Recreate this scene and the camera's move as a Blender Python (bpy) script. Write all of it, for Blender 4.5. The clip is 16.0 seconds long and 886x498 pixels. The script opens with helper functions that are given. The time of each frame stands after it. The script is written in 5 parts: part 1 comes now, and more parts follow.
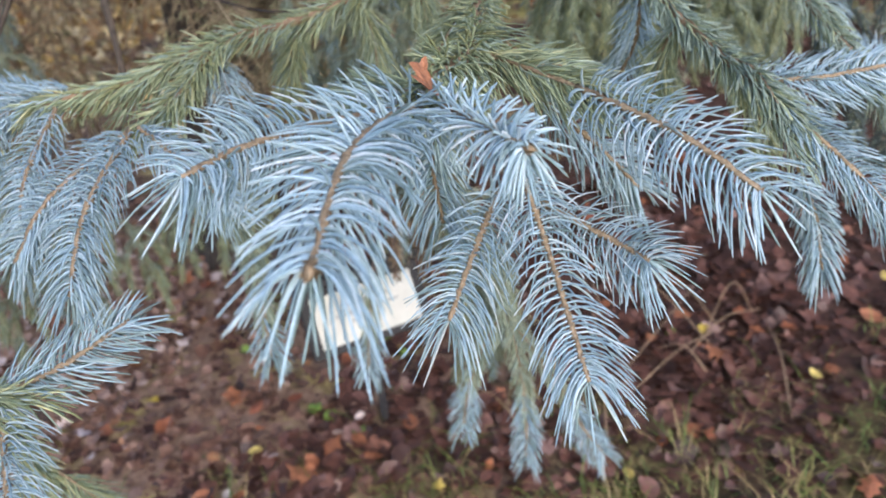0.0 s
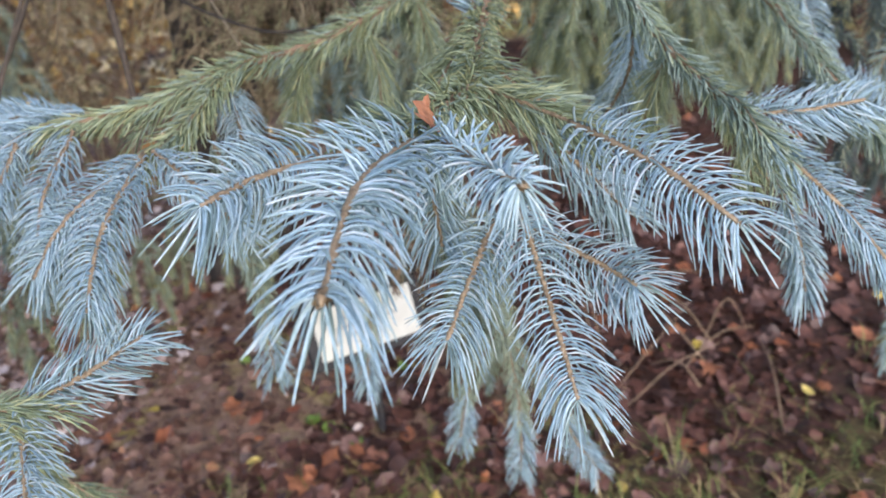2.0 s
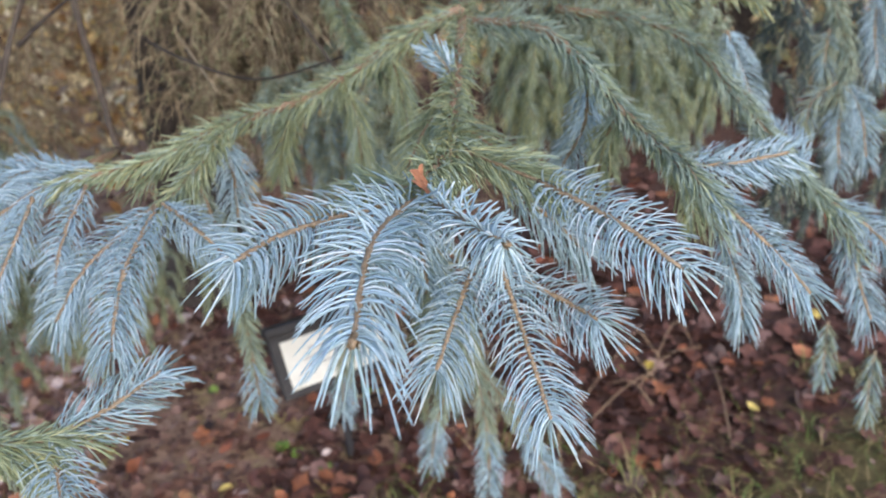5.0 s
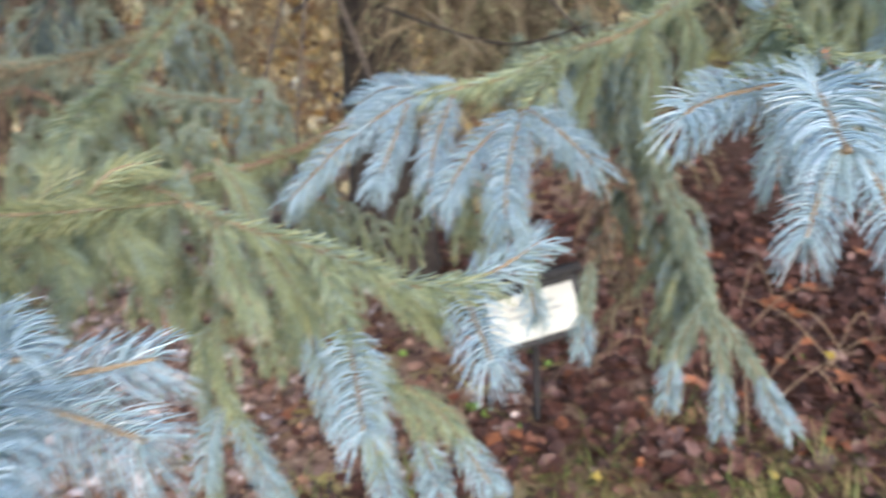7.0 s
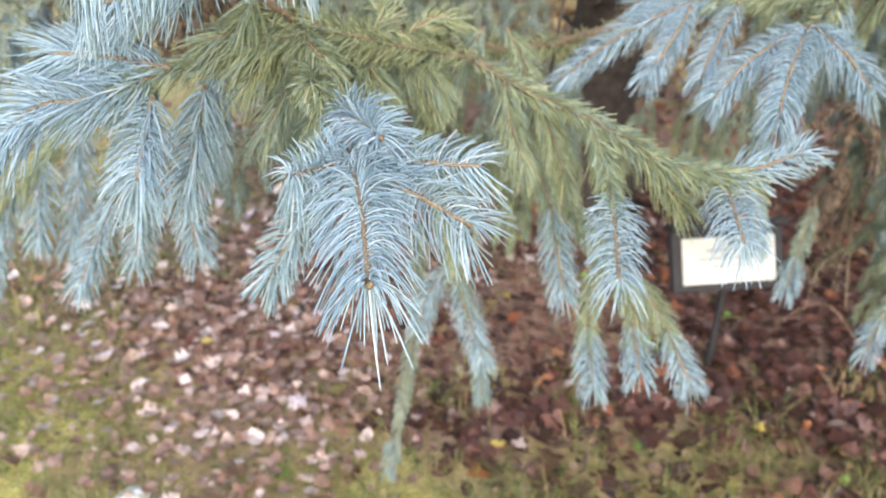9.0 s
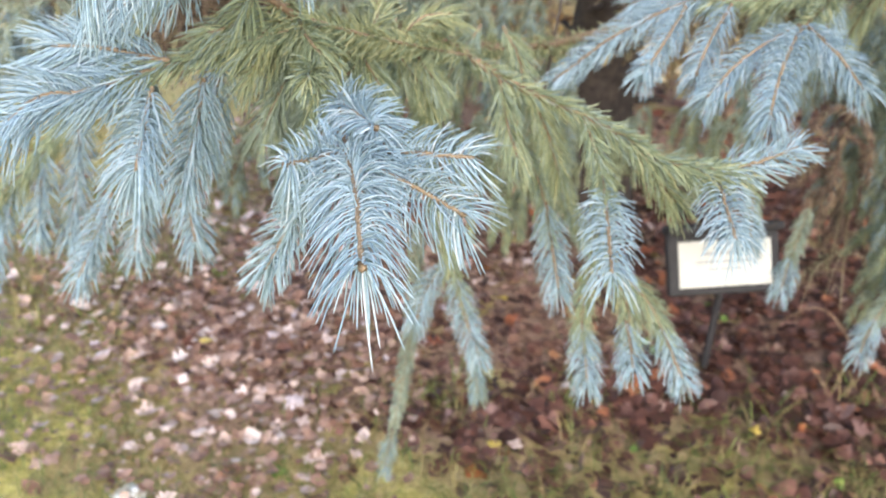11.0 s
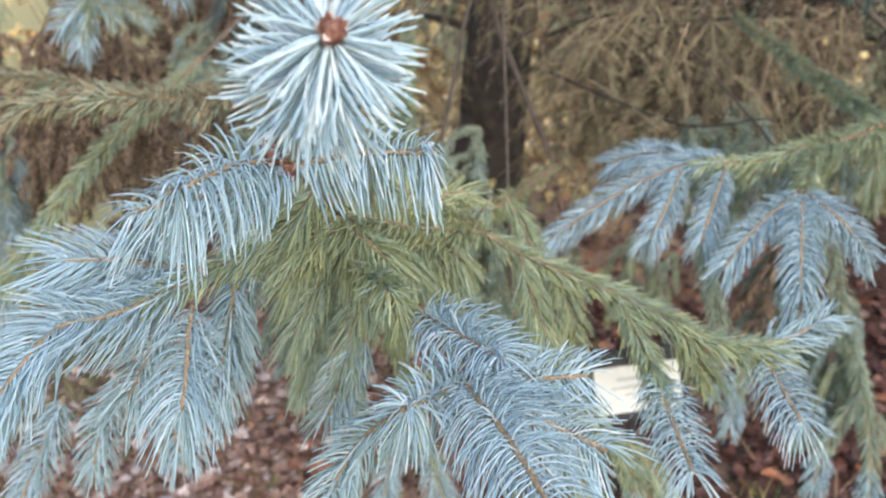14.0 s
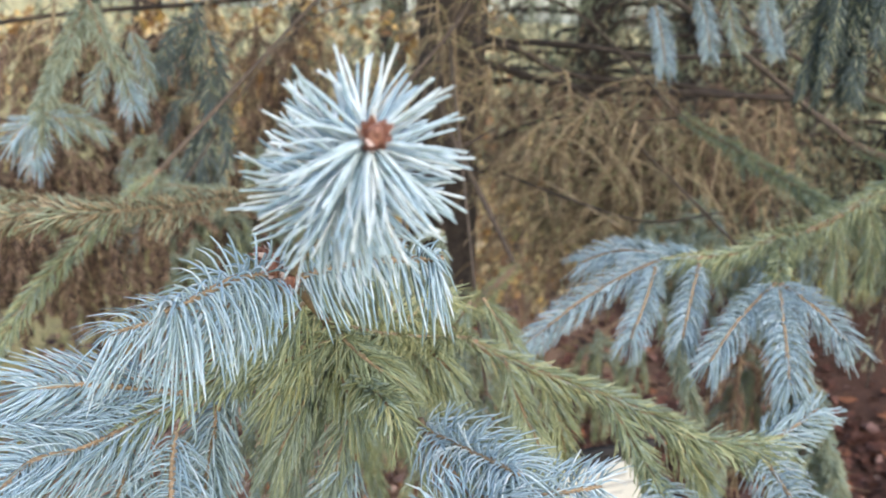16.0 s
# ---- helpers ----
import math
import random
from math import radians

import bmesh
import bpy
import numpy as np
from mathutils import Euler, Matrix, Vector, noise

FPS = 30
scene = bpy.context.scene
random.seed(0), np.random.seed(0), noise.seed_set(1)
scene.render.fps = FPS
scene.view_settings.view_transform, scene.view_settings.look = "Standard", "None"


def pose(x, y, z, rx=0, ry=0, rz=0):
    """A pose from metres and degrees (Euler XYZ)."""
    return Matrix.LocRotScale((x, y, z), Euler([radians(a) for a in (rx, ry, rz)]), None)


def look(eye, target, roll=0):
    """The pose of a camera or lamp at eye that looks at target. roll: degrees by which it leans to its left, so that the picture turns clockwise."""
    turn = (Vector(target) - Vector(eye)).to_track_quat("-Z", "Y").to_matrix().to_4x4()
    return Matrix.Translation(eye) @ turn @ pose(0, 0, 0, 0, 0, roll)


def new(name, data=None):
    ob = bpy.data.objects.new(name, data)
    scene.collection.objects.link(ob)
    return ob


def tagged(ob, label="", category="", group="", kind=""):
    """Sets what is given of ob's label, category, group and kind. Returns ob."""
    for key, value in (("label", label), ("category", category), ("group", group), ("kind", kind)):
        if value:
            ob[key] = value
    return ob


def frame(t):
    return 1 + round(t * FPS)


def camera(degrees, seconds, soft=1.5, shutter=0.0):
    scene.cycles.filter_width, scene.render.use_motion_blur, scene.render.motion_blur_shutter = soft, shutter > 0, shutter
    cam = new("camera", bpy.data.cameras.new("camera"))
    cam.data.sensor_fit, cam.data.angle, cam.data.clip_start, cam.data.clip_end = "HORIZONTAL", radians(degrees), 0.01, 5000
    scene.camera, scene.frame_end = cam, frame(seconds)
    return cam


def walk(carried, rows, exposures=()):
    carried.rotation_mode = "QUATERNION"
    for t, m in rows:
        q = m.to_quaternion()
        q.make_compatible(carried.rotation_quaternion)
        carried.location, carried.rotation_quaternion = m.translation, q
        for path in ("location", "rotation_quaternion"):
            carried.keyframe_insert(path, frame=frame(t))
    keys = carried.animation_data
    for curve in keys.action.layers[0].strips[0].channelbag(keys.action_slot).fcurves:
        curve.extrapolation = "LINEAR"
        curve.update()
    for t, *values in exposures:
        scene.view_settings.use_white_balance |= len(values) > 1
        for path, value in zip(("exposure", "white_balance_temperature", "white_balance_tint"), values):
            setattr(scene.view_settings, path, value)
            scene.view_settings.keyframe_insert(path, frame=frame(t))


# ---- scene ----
cam = camera(53.6, 16.0, soft=1.8, shutter=0.42)
PATH = [
    (0, (0.1913, 0.1043, 1.2030), (-0.0165, 1.3912, 0.4612), -5.2),
    (0.5, (0.1860, 0.0975, 1.2150), (-0.0195, 1.3838, 0.4710), -5.0),
    (1, (0.1958, 0.0907, 1.2285), (-0.0142, 1.3740, 0.4808), -4.9),
    (1.5, (0.1883, 0.0870, 1.2255), (-0.0165, 1.3762, 0.4860), -4.8),
    (2, (0.1950, 0.0833, 1.2232), (-0.0105, 1.3800, 0.4980), -4.5),
    (2.5, (0.2152, 0.0870, 1.2383), (-0.0090, 1.3807, 0.5138), -5.0),
    (3, (0.2265, 0.0945, 1.2540), (0.0120, 1.3912, 0.5302), -5.0),
    (5.5, (0.1410, -0.0090, 1.2743), (0.0577, 1.3237, 0.5910), -3.1),
    (6, (0.0622, -0.0368, 1.2652), (0.0128, 1.3035, 0.5933), -2.8),
    (6.5, (0.0232, -0.0818, 1.2532), (-0.0607, 1.2600, 0.5873), -2.8),
    (7, (-0.0083, -0.1522, 1.2360), (-0.3067, 1.1663, 0.5857), -4.2),
    (7.5, (-0.0653, -0.2325, 1.2383), (-0.5205, 1.0268, 0.5625), -1.6),
    (8, (-0.0690, -0.2468, 1.2263), (-0.6083, 0.9577, 0.5138), -1.0),
    (8.5, (-0.0630, -0.2640, 1.2067), (-0.6195, 0.9255, 0.4815), -0.3),
    (9, (-0.0653, -0.2722, 1.2105), (-0.6090, 0.9173, 0.4770), 1.4),
    (11.5, (-0.0547, -0.2880, 1.2037), (-0.6023, 0.9068, 0.4815), 1.9),
    (12, (-0.0863, -0.2933, 1.2225), (-0.6360, 0.8970, 0.4935), 2.1),
    (12.5, (-0.1215, -0.2873, 1.2180), (-0.6600, 0.9135, 0.4980), 2.2),
    (13, (-0.1867, -0.2677, 1.2203), (-0.6870, 0.9780, 0.5505), 2.9),
    (13.5, (-0.2745, -0.2610, 1.2480), (-0.6465, 1.0493, 0.6195), 4.1),
    (14, (-0.2617, -0.2565, 1.2390), (-0.5625, 1.1048, 0.6847), 4.0),
    (14.5, (-0.2797, -0.2535, 1.2428), (-0.5407, 1.1400, 0.7507), 3.4),
    (15, (-0.3127, -0.2587, 1.2375), (-0.5055, 1.1647, 0.8055), 3.9),
    (15.5, (-0.2843, -0.2490, 1.2338), (-0.5212, 1.1805, 0.8460), 3.2),
    (16, (-0.3008, -0.2423, 1.2330), (-0.5235, 1.1903, 0.8498), 3.0),
]
walk(cam, [(t, look(eye, target, roll)) for t, eye, target, roll in PATH], [(0.0, 1.15, 6000, 14), (3.0, 1.14, 6000, 14), (5.5, 1.14, 6050, 13), (7.0, 1.46, 6150, 11), (9.0, 1.55, 6400, 11), (11.5, 1.55, 6400, 11), (12.5, 1.38, 6250, 10), (13.5, 1.33, 6200, 9), (15.0, 1.28, 6350, 11), (16.0, 1.28, 6400, 11)])
cam.data.dof.use_dof = True
cam.data.dof.focus_distance = 0.46
cam.data.dof.aperture_fstop = 12.0

# ---- light: a bright overcast autumn day with weak, broad sun ----
world = bpy.data.worlds.new("world")
scene.world = world
world.use_nodes = True
wn = world.node_tree
sky = wn.nodes.new("ShaderNodeTexSky")
sky.sky_type, sky.sun_disc = "NISHITA", False
sky.sun_elevation, sky.sun_rotation = radians(33), radians(151)
sky.air_density, sky.dust_density, sky.ozone_density = 1.0, 2.0, 1.0
wn.links.new(sky.outputs[0], wn.nodes["Background"].inputs[0])
wn.nodes["Background"].inputs[1].default_value = 0.15
sun_data = bpy.data.lights.new("sun", "SUN")
sun_data.energy, sun_data.angle, sun_data.color = 0.9, radians(60), (1.0, 0.93, 0.82)
sun = new("sun", sun_data)
# the sun stands behind the camera and to its right
sun.matrix_world = look((2.2, -4.0, 3.0), (0, 0, 0))


# ---- materials ----
def material(name):
    m = bpy.data.materials.new(name)
    m.use_nodes = True
    return m, m.node_tree, m.node_tree.nodes["Principled BSDF"]


def ramp(nt, stops):
    r = nt.nodes.new("ShaderNodeValToRGB")
    e = r.color_ramp.elements
    while len(e) < len(stops):
        e.new(0.5)
    for k, (p, c) in enumerate(stops):
        e[k].position, e[k].color = p, (*c, 1)
    return r


def noise_node(nt, scale, detail=4.0, rough=0.6):
    tc = nt.nodes.new("ShaderNodeTexCoord")
    n = nt.nodes.new("ShaderNodeTexNoise")
    n.inputs["Scale"].default_value, n.inputs["Detail"].default_value, n.inputs["Roughness"].default_value = scale, detail, rough
    nt.links.new(tc.outputs["Object"], n.inputs["Vector"])
    return n


def mixed(nt, fac, a, b, mode="MIX"):
    m = nt.nodes.new("ShaderNodeMix")
    m.data_type, m.blend_type = "RGBA", mode
    for sock, v in ((m.inputs[0], fac), (m.inputs[6], a), (m.inputs[7], b)):
        if isinstance(v, (int, float)):
            sock.default_value = v
        elif isinstance(v, tuple):
            sock.default_value = (*v, 1)
        else:
            nt.links.new(v, sock)
    return m.outputs[2]


def bumped(nt, bsdf, height, strength, distance):
    b = nt.nodes.new("ShaderNodeBump")
    b.inputs["Strength"].default_value, b.inputs["Distance"].default_value = strength, distance
    nt.links.new(height, b.inputs["Height"])
    nt.links.new(b.outputs[0], bsdf.inputs["Normal"])


def needle_material(name, stops, rough):
    """Waxy needle: each needle has its own tone, with finer mottling of the wax bloom."""
    m, nt, bsdf = material(name)
    g = nt.nodes.new("ShaderNodeNewGeometry")
    r = ramp(nt, stops)
    nt.links.new(g.outputs["Random Per Island"], r.inputs[0])
    n = noise_node(nt, 260.0, 3.0)
    dark = mixed(nt, 1.0, r.outputs[0], (0.72, 0.76, 0.74), "MULTIPLY")
    nr = ramp(nt, [(0.35, (0, 0, 0)), (0.65, (1, 1, 1))])
    nt.links.new(n.outputs[0], nr.inputs[0])
    nt.links.new(mixed(nt, nr.outputs[0], dark, r.outputs[0]), bsdf.inputs["Base Color"])
    bsdf.inputs["Roughness"].default_value = rough
    return m


BLUE = needle_material("blue_needle", [(0.0, (0.21, 0.31, 0.39)), (0.4, (0.32, 0.445, 0.545)), (0.85, (0.42, 0.55, 0.65)), (1.0, (0.54, 0.64, 0.72))], 0.6)
WHITE = needle_material("frosted_needle", [(0.0, (0.36, 0.47, 0.54)), (0.5, (0.47, 0.575, 0.65)), (1.0, (0.64, 0.70, 0.75))], 0.6)
TEAL = needle_material("teal_needle", [(0.0, (0.16, 0.23, 0.24)), (0.5, (0.25, 0.345, 0.37)), (1.0, (0.36, 0.45, 0.48))], 0.6)
GREEN = needle_material("green_needle", [(0.0, (0.18, 0.22, 0.13)), (0.5, (0.29, 0.34, 0.205)), (1.0, (0.43, 0.47, 0.30))], 0.6)
OLIVE = needle_material("olive_needle", [(0.0, (0.20, 0.215, 0.09)), (0.5, (0.35, 0.36, 0.18)), (1.0, (0.54, 0.525, 0.31))], 0.6)
DEAD = needle_material("dead_twig", [(0.0, (0.10, 0.07, 0.048)), (0.5, (0.27, 0.20, 0.125)), (1.0, (0.50, 0.40, 0.26))], 0.85)
# blue needles copied darker, with shade mixed into their colour
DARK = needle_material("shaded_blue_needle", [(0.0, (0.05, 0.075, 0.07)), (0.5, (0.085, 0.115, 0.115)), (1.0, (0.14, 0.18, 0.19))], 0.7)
DULL = needle_material("shaded_old_needle", [(0.0, (0.15, 0.165, 0.11)), (0.5, (0.265, 0.295, 0.20)), (1.0, (0.40, 0.43, 0.32))], 0.7)
SAGE = needle_material("sage_needle", [(0.0, (0.19, 0.25, 0.205)), (0.5, (0.28, 0.35, 0.295)), (1.0, (0.40, 0.47, 0.40))], 0.6)
RUST = needle_material("withered_needle", [(0.0, (0.09, 0.055, 0.042)), (0.5, (0.23, 0.145, 0.105)), (1.0, (0.40, 0.28, 0.215))], 0.85)


def rough_material(name, stops, scale, rough, bump, distance):
    m, nt, bsdf = material(name)
    n = noise_node(nt, scale, 6.0, 0.65)
    r = ramp(nt, stops)
    nt.links.new(n.outputs[0], r.inputs[0])
    nt.links.new(r.outputs[0], bsdf.inputs["Base Color"])
    bsdf.inputs["Roughness"].default_value = rough
    bumped(nt, bsdf, n.outputs[0], bump, distance)
    return m


TWIG = rough_material("young_twig", [(0.3, (0.095, 0.068, 0.045)), (0.5, (0.23, 0.165, 0.10)), (0.72, (0.41, 0.315, 0.21))], 420, 0.65, 0.7, 0.0008)
BARK = rough_material("bark", [(0.3, (0.018, 0.013, 0.011)), (0.7, (0.075, 0.058, 0.047))], 40, 0.9, 1.0, 0.01)
OLD_WOOD = rough_material("old_wood", [(0.3, (0.045, 0.034, 0.026)), (0.7, (0.13, 0.098, 0.072))], 60, 0.9, 0.8, 0.003)
LIMB = rough_material("limb_bark", [(0.3, (0.14, 0.09, 0.055)), (0.7, (0.33, 0.23, 0.15))], 160, 0.8, 0.8, 0.001)
BUD = rough_material("bud_scale", [(0.3, (0.07, 0.03, 0.022)), (0.5, (0.19, 0.085, 0.06)), (0.7, (0.36, 0.20, 0.15))], 500, 0.55, 0.6, 0.0006)
PAPERY = rough_material("papery_scale", [(0.3, (0.42, 0.30, 0.25)), (0.7, (0.68, 0.60, 0.56))], 400, 0.6, 0.4, 0.0005)


# ---- mesh helpers ----
class Buf:
    def __init__(self):
        self.v, self.f, self.m, self.n = [], [], [], 0

    def add(self, verts, tris, mats):
        self.v.append(np.asarray(verts, float))
        self.f.append(np.asarray(tris, int) + self.n)
        self.m.append(np.broadcast_to(np.asarray(mats, int), (len(tris),)))
        self.n += len(verts)


def spline(points, n):
    """A smooth curve of n points through the given ones."""
    p = [np.array(q, float) for q in points]
    if len(p) == 2:
        return np.array([p[0] + (p[1] - p[0]) * k / (n - 1) for k in range(n)])
    p = [2 * p[0] - p[1]] + p + [2 * p[-1] - p[-2]]
    out = []
    for k in range(n):
        s = k / (n - 1) * (len(p) - 3)
        i = min(int(s), len(p) - 4)
        t = s - i
        a, b, c, d = p[i : i + 4]
        out.append(0.5 * (2 * b + (c - a) * t + (2 * a - 5 * b + 4 * c - d) * t * t + (3 * b - a - 3 * c + d) * t**3))
    return np.array(out)


def frames_along(pts):
    """Tangent and two cross directions at each point of a curve."""
    t = np.gradient(pts, axis=0)
    t /= np.linalg.norm(t, axis=1)[:, None] + 1e-12
    ref = np.where(np.abs(t[:, 2:3]) > 0.9, [[1.0, 0, 0]], [[0, 0, 1.0]])
    u = np.cross(t, ref)
    u /= np.linalg.norm(u, axis=1)[:, None] + 1e-12
    return t, u, np.cross(t, u)


def tube(buf, pts, radii, sides, mat, lumps=0.0, rng=None):
    pts = np.asarray(pts)
    t, u, w = frames_along(pts)
    r = np.asarray(radii, float)[:, None] * np.ones((len(pts), sides))
    if lumps:
        r = r * (1 + rng.uniform(-lumps, lumps, r.shape))
    a = np.arange(sides) / sides * 2 * np.pi
    v = pts[:, None] + r[..., None] * (np.cos(a)[None, :, None] * u[:, None] + np.sin(a)[None, :, None] * w[:, None])
    tris = []
    for i in range(len(pts) - 1):
        for j in range(sides):
            k = (j + 1) % sides
            p, q = i * sides, (i + 1) * sides
            tris += [(p + j, p + k, q + k), (p + j, q + k, q + j)]
    n = len(pts) * sides
    for j in range(1, sides - 1):
        tris += [(0, j + 1, j), (n - sides, n - sides + j, n - sides + j + 1)]
    buf.add(v.reshape(-1, 3), tris, mat)


OUTWARD = np.array([0.0, -0.85, 0.52])


def needles(buf, pts, count, length, spread, radius, curl, rng, mats, weights, fine, part=0.75, start=0.03, end=1.0, crown=0, droop=0.1, wild=0.0):
    """Needles round a curved twig, in a spiral, bent towards the tip; parted along the outward side."""
    pts = np.asarray(pts)
    t, u, w = frames_along(pts)
    s = np.sort(start + (end - start) * (np.arange(count) + rng.uniform(0, 1, count)) / count)
    if crown:
        s = np.concatenate([s, 1 - 0.05 * rng.uniform(0, 1, crown)])
    n = len(s)
    f = s * (len(pts) - 1)
    i = np.minimum(f.astype(int), len(pts) - 2)
    g = (f - i)[:, None]
    lerp = lambda q: q[i] * (1 - g) + q[i + 1] * g
    base, T, U, Wd = lerp(pts), lerp(t), lerp(u), lerp(w)
    T /= np.linalg.norm(T, axis=1)[:, None]
    phi = np.arange(n) * 2.39996 + rng.uniform(-0.3, 0.3, n)
    # sweep needles on the outward side to left and right
    oa = np.arctan2((Wd @ OUTWARD), (U @ OUTWARD))
    rel = (phi - oa + np.pi) % (2 * np.pi) - np.pi
    part = part * (0.2 + 0.8 * np.minimum(1.0, s * 1.8))
    sweep = (np.abs(rel) < part) & (rng.uniform(0, 1, n) < 0.85)
    rel = np.where(sweep, np.sign(rel + 1e-9) * (part + 0.5 * rng.uniform(0, 1, n)), rel)
    phi = rel + oa
    R = np.cos(phi)[:, None] * U + np.sin(phi)[:, None] * Wd
    R /= np.linalg.norm(R, axis=1)[:, None]
    ang = np.radians(spread[0] + (spread[1] - spread[0]) * s**4 + rng.normal(0, 5 + 12 * wild, n))
    if crown:
        ang[-crown:] = np.radians(rng.uniform(0.85 * spread[1], spread[1] + 24, crown))
    D = np.cos(ang)[:, None] * T + np.sin(ang)[:, None] * R
    # shorter and more bowed towards the tip
    L = length * rng.triangular(0.82, 1.0, 1.06, n) * np.where(s < 0.12, 0.75, 1.0) * (1 - 0.16 * s**5)
    if crown:
        L[-crown:] *= 0.9 if crown > 20 else 0.72
    side = np.cross(D, T + 1e-3)
    side /= np.linalg.norm(side, axis=1)[:, None] + 1e-9
    up = np.cross(side, D)
    c = curl * rng.uniform(0.6, 1.5, n)
    if crown:
        c[-crown:] *= 0.6
    yaw = rng.normal(0, 0.08 + 0.28 * wild, n)
    rings = np.array(([0.0, 0.75], [0.0, 0.35, 0.7, 0.95], [0.0, 0.25, 0.5, 0.75, 0.96])[fine])
    thick = np.array(([0.95, 0.9], [0.75, 1.05, 1.0, 0.7], [0.7, 1.0, 1.05, 0.98, 0.7])[fine])
    # spruce needles are four-sided
    k = 4 if fine == 2 else 3
    a = np.arange(k) / k * 2 * np.pi + 0.5
    turned = rng.uniform(-0.6, 0.6, n)[:, None]
    sag = rng.normal(0, 0.045 + 0.14 * wild, (n, 3)) + np.array([0, 0, -1.0]) * droop * rng.uniform(0.6, 1.4, (n, 1)) * (1 + 1.6 * s**5)[:, None]

    if crown:
        sag[-crown:] += rng.normal(0, 0.12, (crown, 3)) + np.array([0, 0, -0.3])

    def centre(q):
        return base + L[:, None] * (q * D + q * q * (c[:, None] * T + yaw[:, None] * side + sag))
    vs = []
    for q, h in zip(rings, thick):
        m = centre(q)
        vs += [m + radius * h * (np.cos(b + turned) * side + np.sin(b + turned) * up) for b in a]
    vs.append(centre(1.0))
    nv = len(vs)
    v = np.stack(vs, 1).reshape(-1, 3)
    tri = []
    for p in range(len(rings) - 1):
        for j in range(k):
            e = (j + 1) % k
            tri += [(p * k + j, p * k + e, (p + 1) * k + e), (p * k + j, (p + 1) * k + e, (p + 1) * k + j)]
    z = (len(rings) - 1) * k
    tri += [(z + j, z + (j + 1) % k, nv - 1) for j in range(k)]
    tri = np.array(tri)
    faces = (tri[None] + (np.arange(n) * nv)[:, None, None]).reshape(-1, 3)
    pick = rng.choice(mats, n, p=weights)
    buf.add(v, faces, np.repeat(pick, len(tri)))


def mesh_of(name, buf, mats, origin, smooth=True):
    v = np.concatenate(buf.v) - np.asarray(origin)
    f = np.concatenate(buf.f)
    me = bpy.data.meshes.new(name)
    me.vertices.add(len(v))
    me.vertices.foreach_set("co", v.ravel())
    me.loops.add(len(f) * 3)
    me.loops.foreach_set("vertex_index", f.ravel())
    me.polygons.add(len(f))
    me.polygons.foreach_set("loop_start", np.arange(len(f)) * 3)
    me.polygons.foreach_set("material_index", np.concatenate(buf.m))
    if smooth:
        me.polygons.foreach_set("use_smooth", np.ones(len(f), bool))
    me.update()
    for m in mats:
        me.materials.append(m)
    return me


AT = {}


def put(name, mesh, parent, origin, label=""):
    """A mesh at a world place, as a part under its parent."""
    ob = new(name, mesh)
    here = np.asarray(origin, float)
    ob.parent = parent
    ob.location = here - AT[parent.name] if parent else here
    AT[ob.name] = here
    return tagged(ob, label)


def thing(name, origin, label, category, group="", kind=""):
    ob = new(name)
    ob.empty_display_size = 0.05
    ob.location = origin
    AT[ob.name] = np.asarray(origin, float)
    return tagged(ob, label, category, group, kind)


# ---- the spruce ----
TRUNK = np.array([-0.70, 2.18, 0.0])
spruce = thing("blue_spruce", TRUNK, "mature blue spruce with drooping blue-grey boughs over leaf litter", "tree")
rng = np.random.default_rng(7)
NEEDLE_MATS = [TWIG, BLUE, WHITE, TEAL, GREEN, OLIVE, LIMB, DEAD, DULL, BARK, DARK, RUST, SAGE, OLD_WOOD]
STYLE = {
    # materials, weights, needles per metre, length, spread from base to tip, radius, curl
    "blue": ([1, 2, 3], [0.66, 0.16, 0.18], 1850, 0.0285, (94, 66), 0.00061, 0.56),
    "mid": ([1, 3], [0.74, 0.26], 2300, 0.0235, (96, 66), 0.00062, 0.78),
    "white": ([2, 1], [0.68, 0.32], 3300, 0.0376, (84, 68), 0.00072, 0.16),
    "teal": ([3, 1], [0.55, 0.45], 1800, 0.0250, (74, 48), 0.00068, 0.50),
    "green": ([4, 5, 12], [0.62, 0.18, 0.20], 2300, 0.0215, (52, 34), 0.00058, 0.62),
    "olive": ([5, 4], [0.6, 0.4], 1500, 0.0180, (66, 44), 0.00070, 0.80),
    "aged": ([12, 4], [0.75, 0.25], 2300, 0.0220, (52, 34), 0.00058, 0.60),
    "straw": ([7, 8], [0.55, 0.45], 1500, 0.0200, (50, 30), 0.00080, 0.2),
    "dead": ([11, 7, 9], [0.65, 0.2, 0.15], 1500, 0.0200, (50, 30), 0.00080, 0.2),
    "dull": ([8, 12], [0.6, 0.4], 1500, 0.0220, (50, 30), 0.00080, 0.25),
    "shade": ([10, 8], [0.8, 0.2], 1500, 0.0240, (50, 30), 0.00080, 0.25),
    "grey": ([8, 3], [0.5, 0.5], 1500, 0.0240, (50, 30), 0.00080, 0.25),
}
DROOP = {"blue": 0.18, "mid": 0.18, "white": 0.08, "teal": 0.16, "green": 0.22, "olive": 0.2}
WILD = {"green": 0.45, "aged": 0.4, "olive": 0.85, "white": 0.25}
DROOP["aged"] = 0.22
PEGGED = ("blue", "mid", "white", "teal")

def bough():
    """A bough is an arm of the tree; its side branches and shoots hang under it."""
    return {"arm": None}


def curve_length(pts):
    return np.linalg.norm(np.diff(pts, axis=0), axis=1).sum()


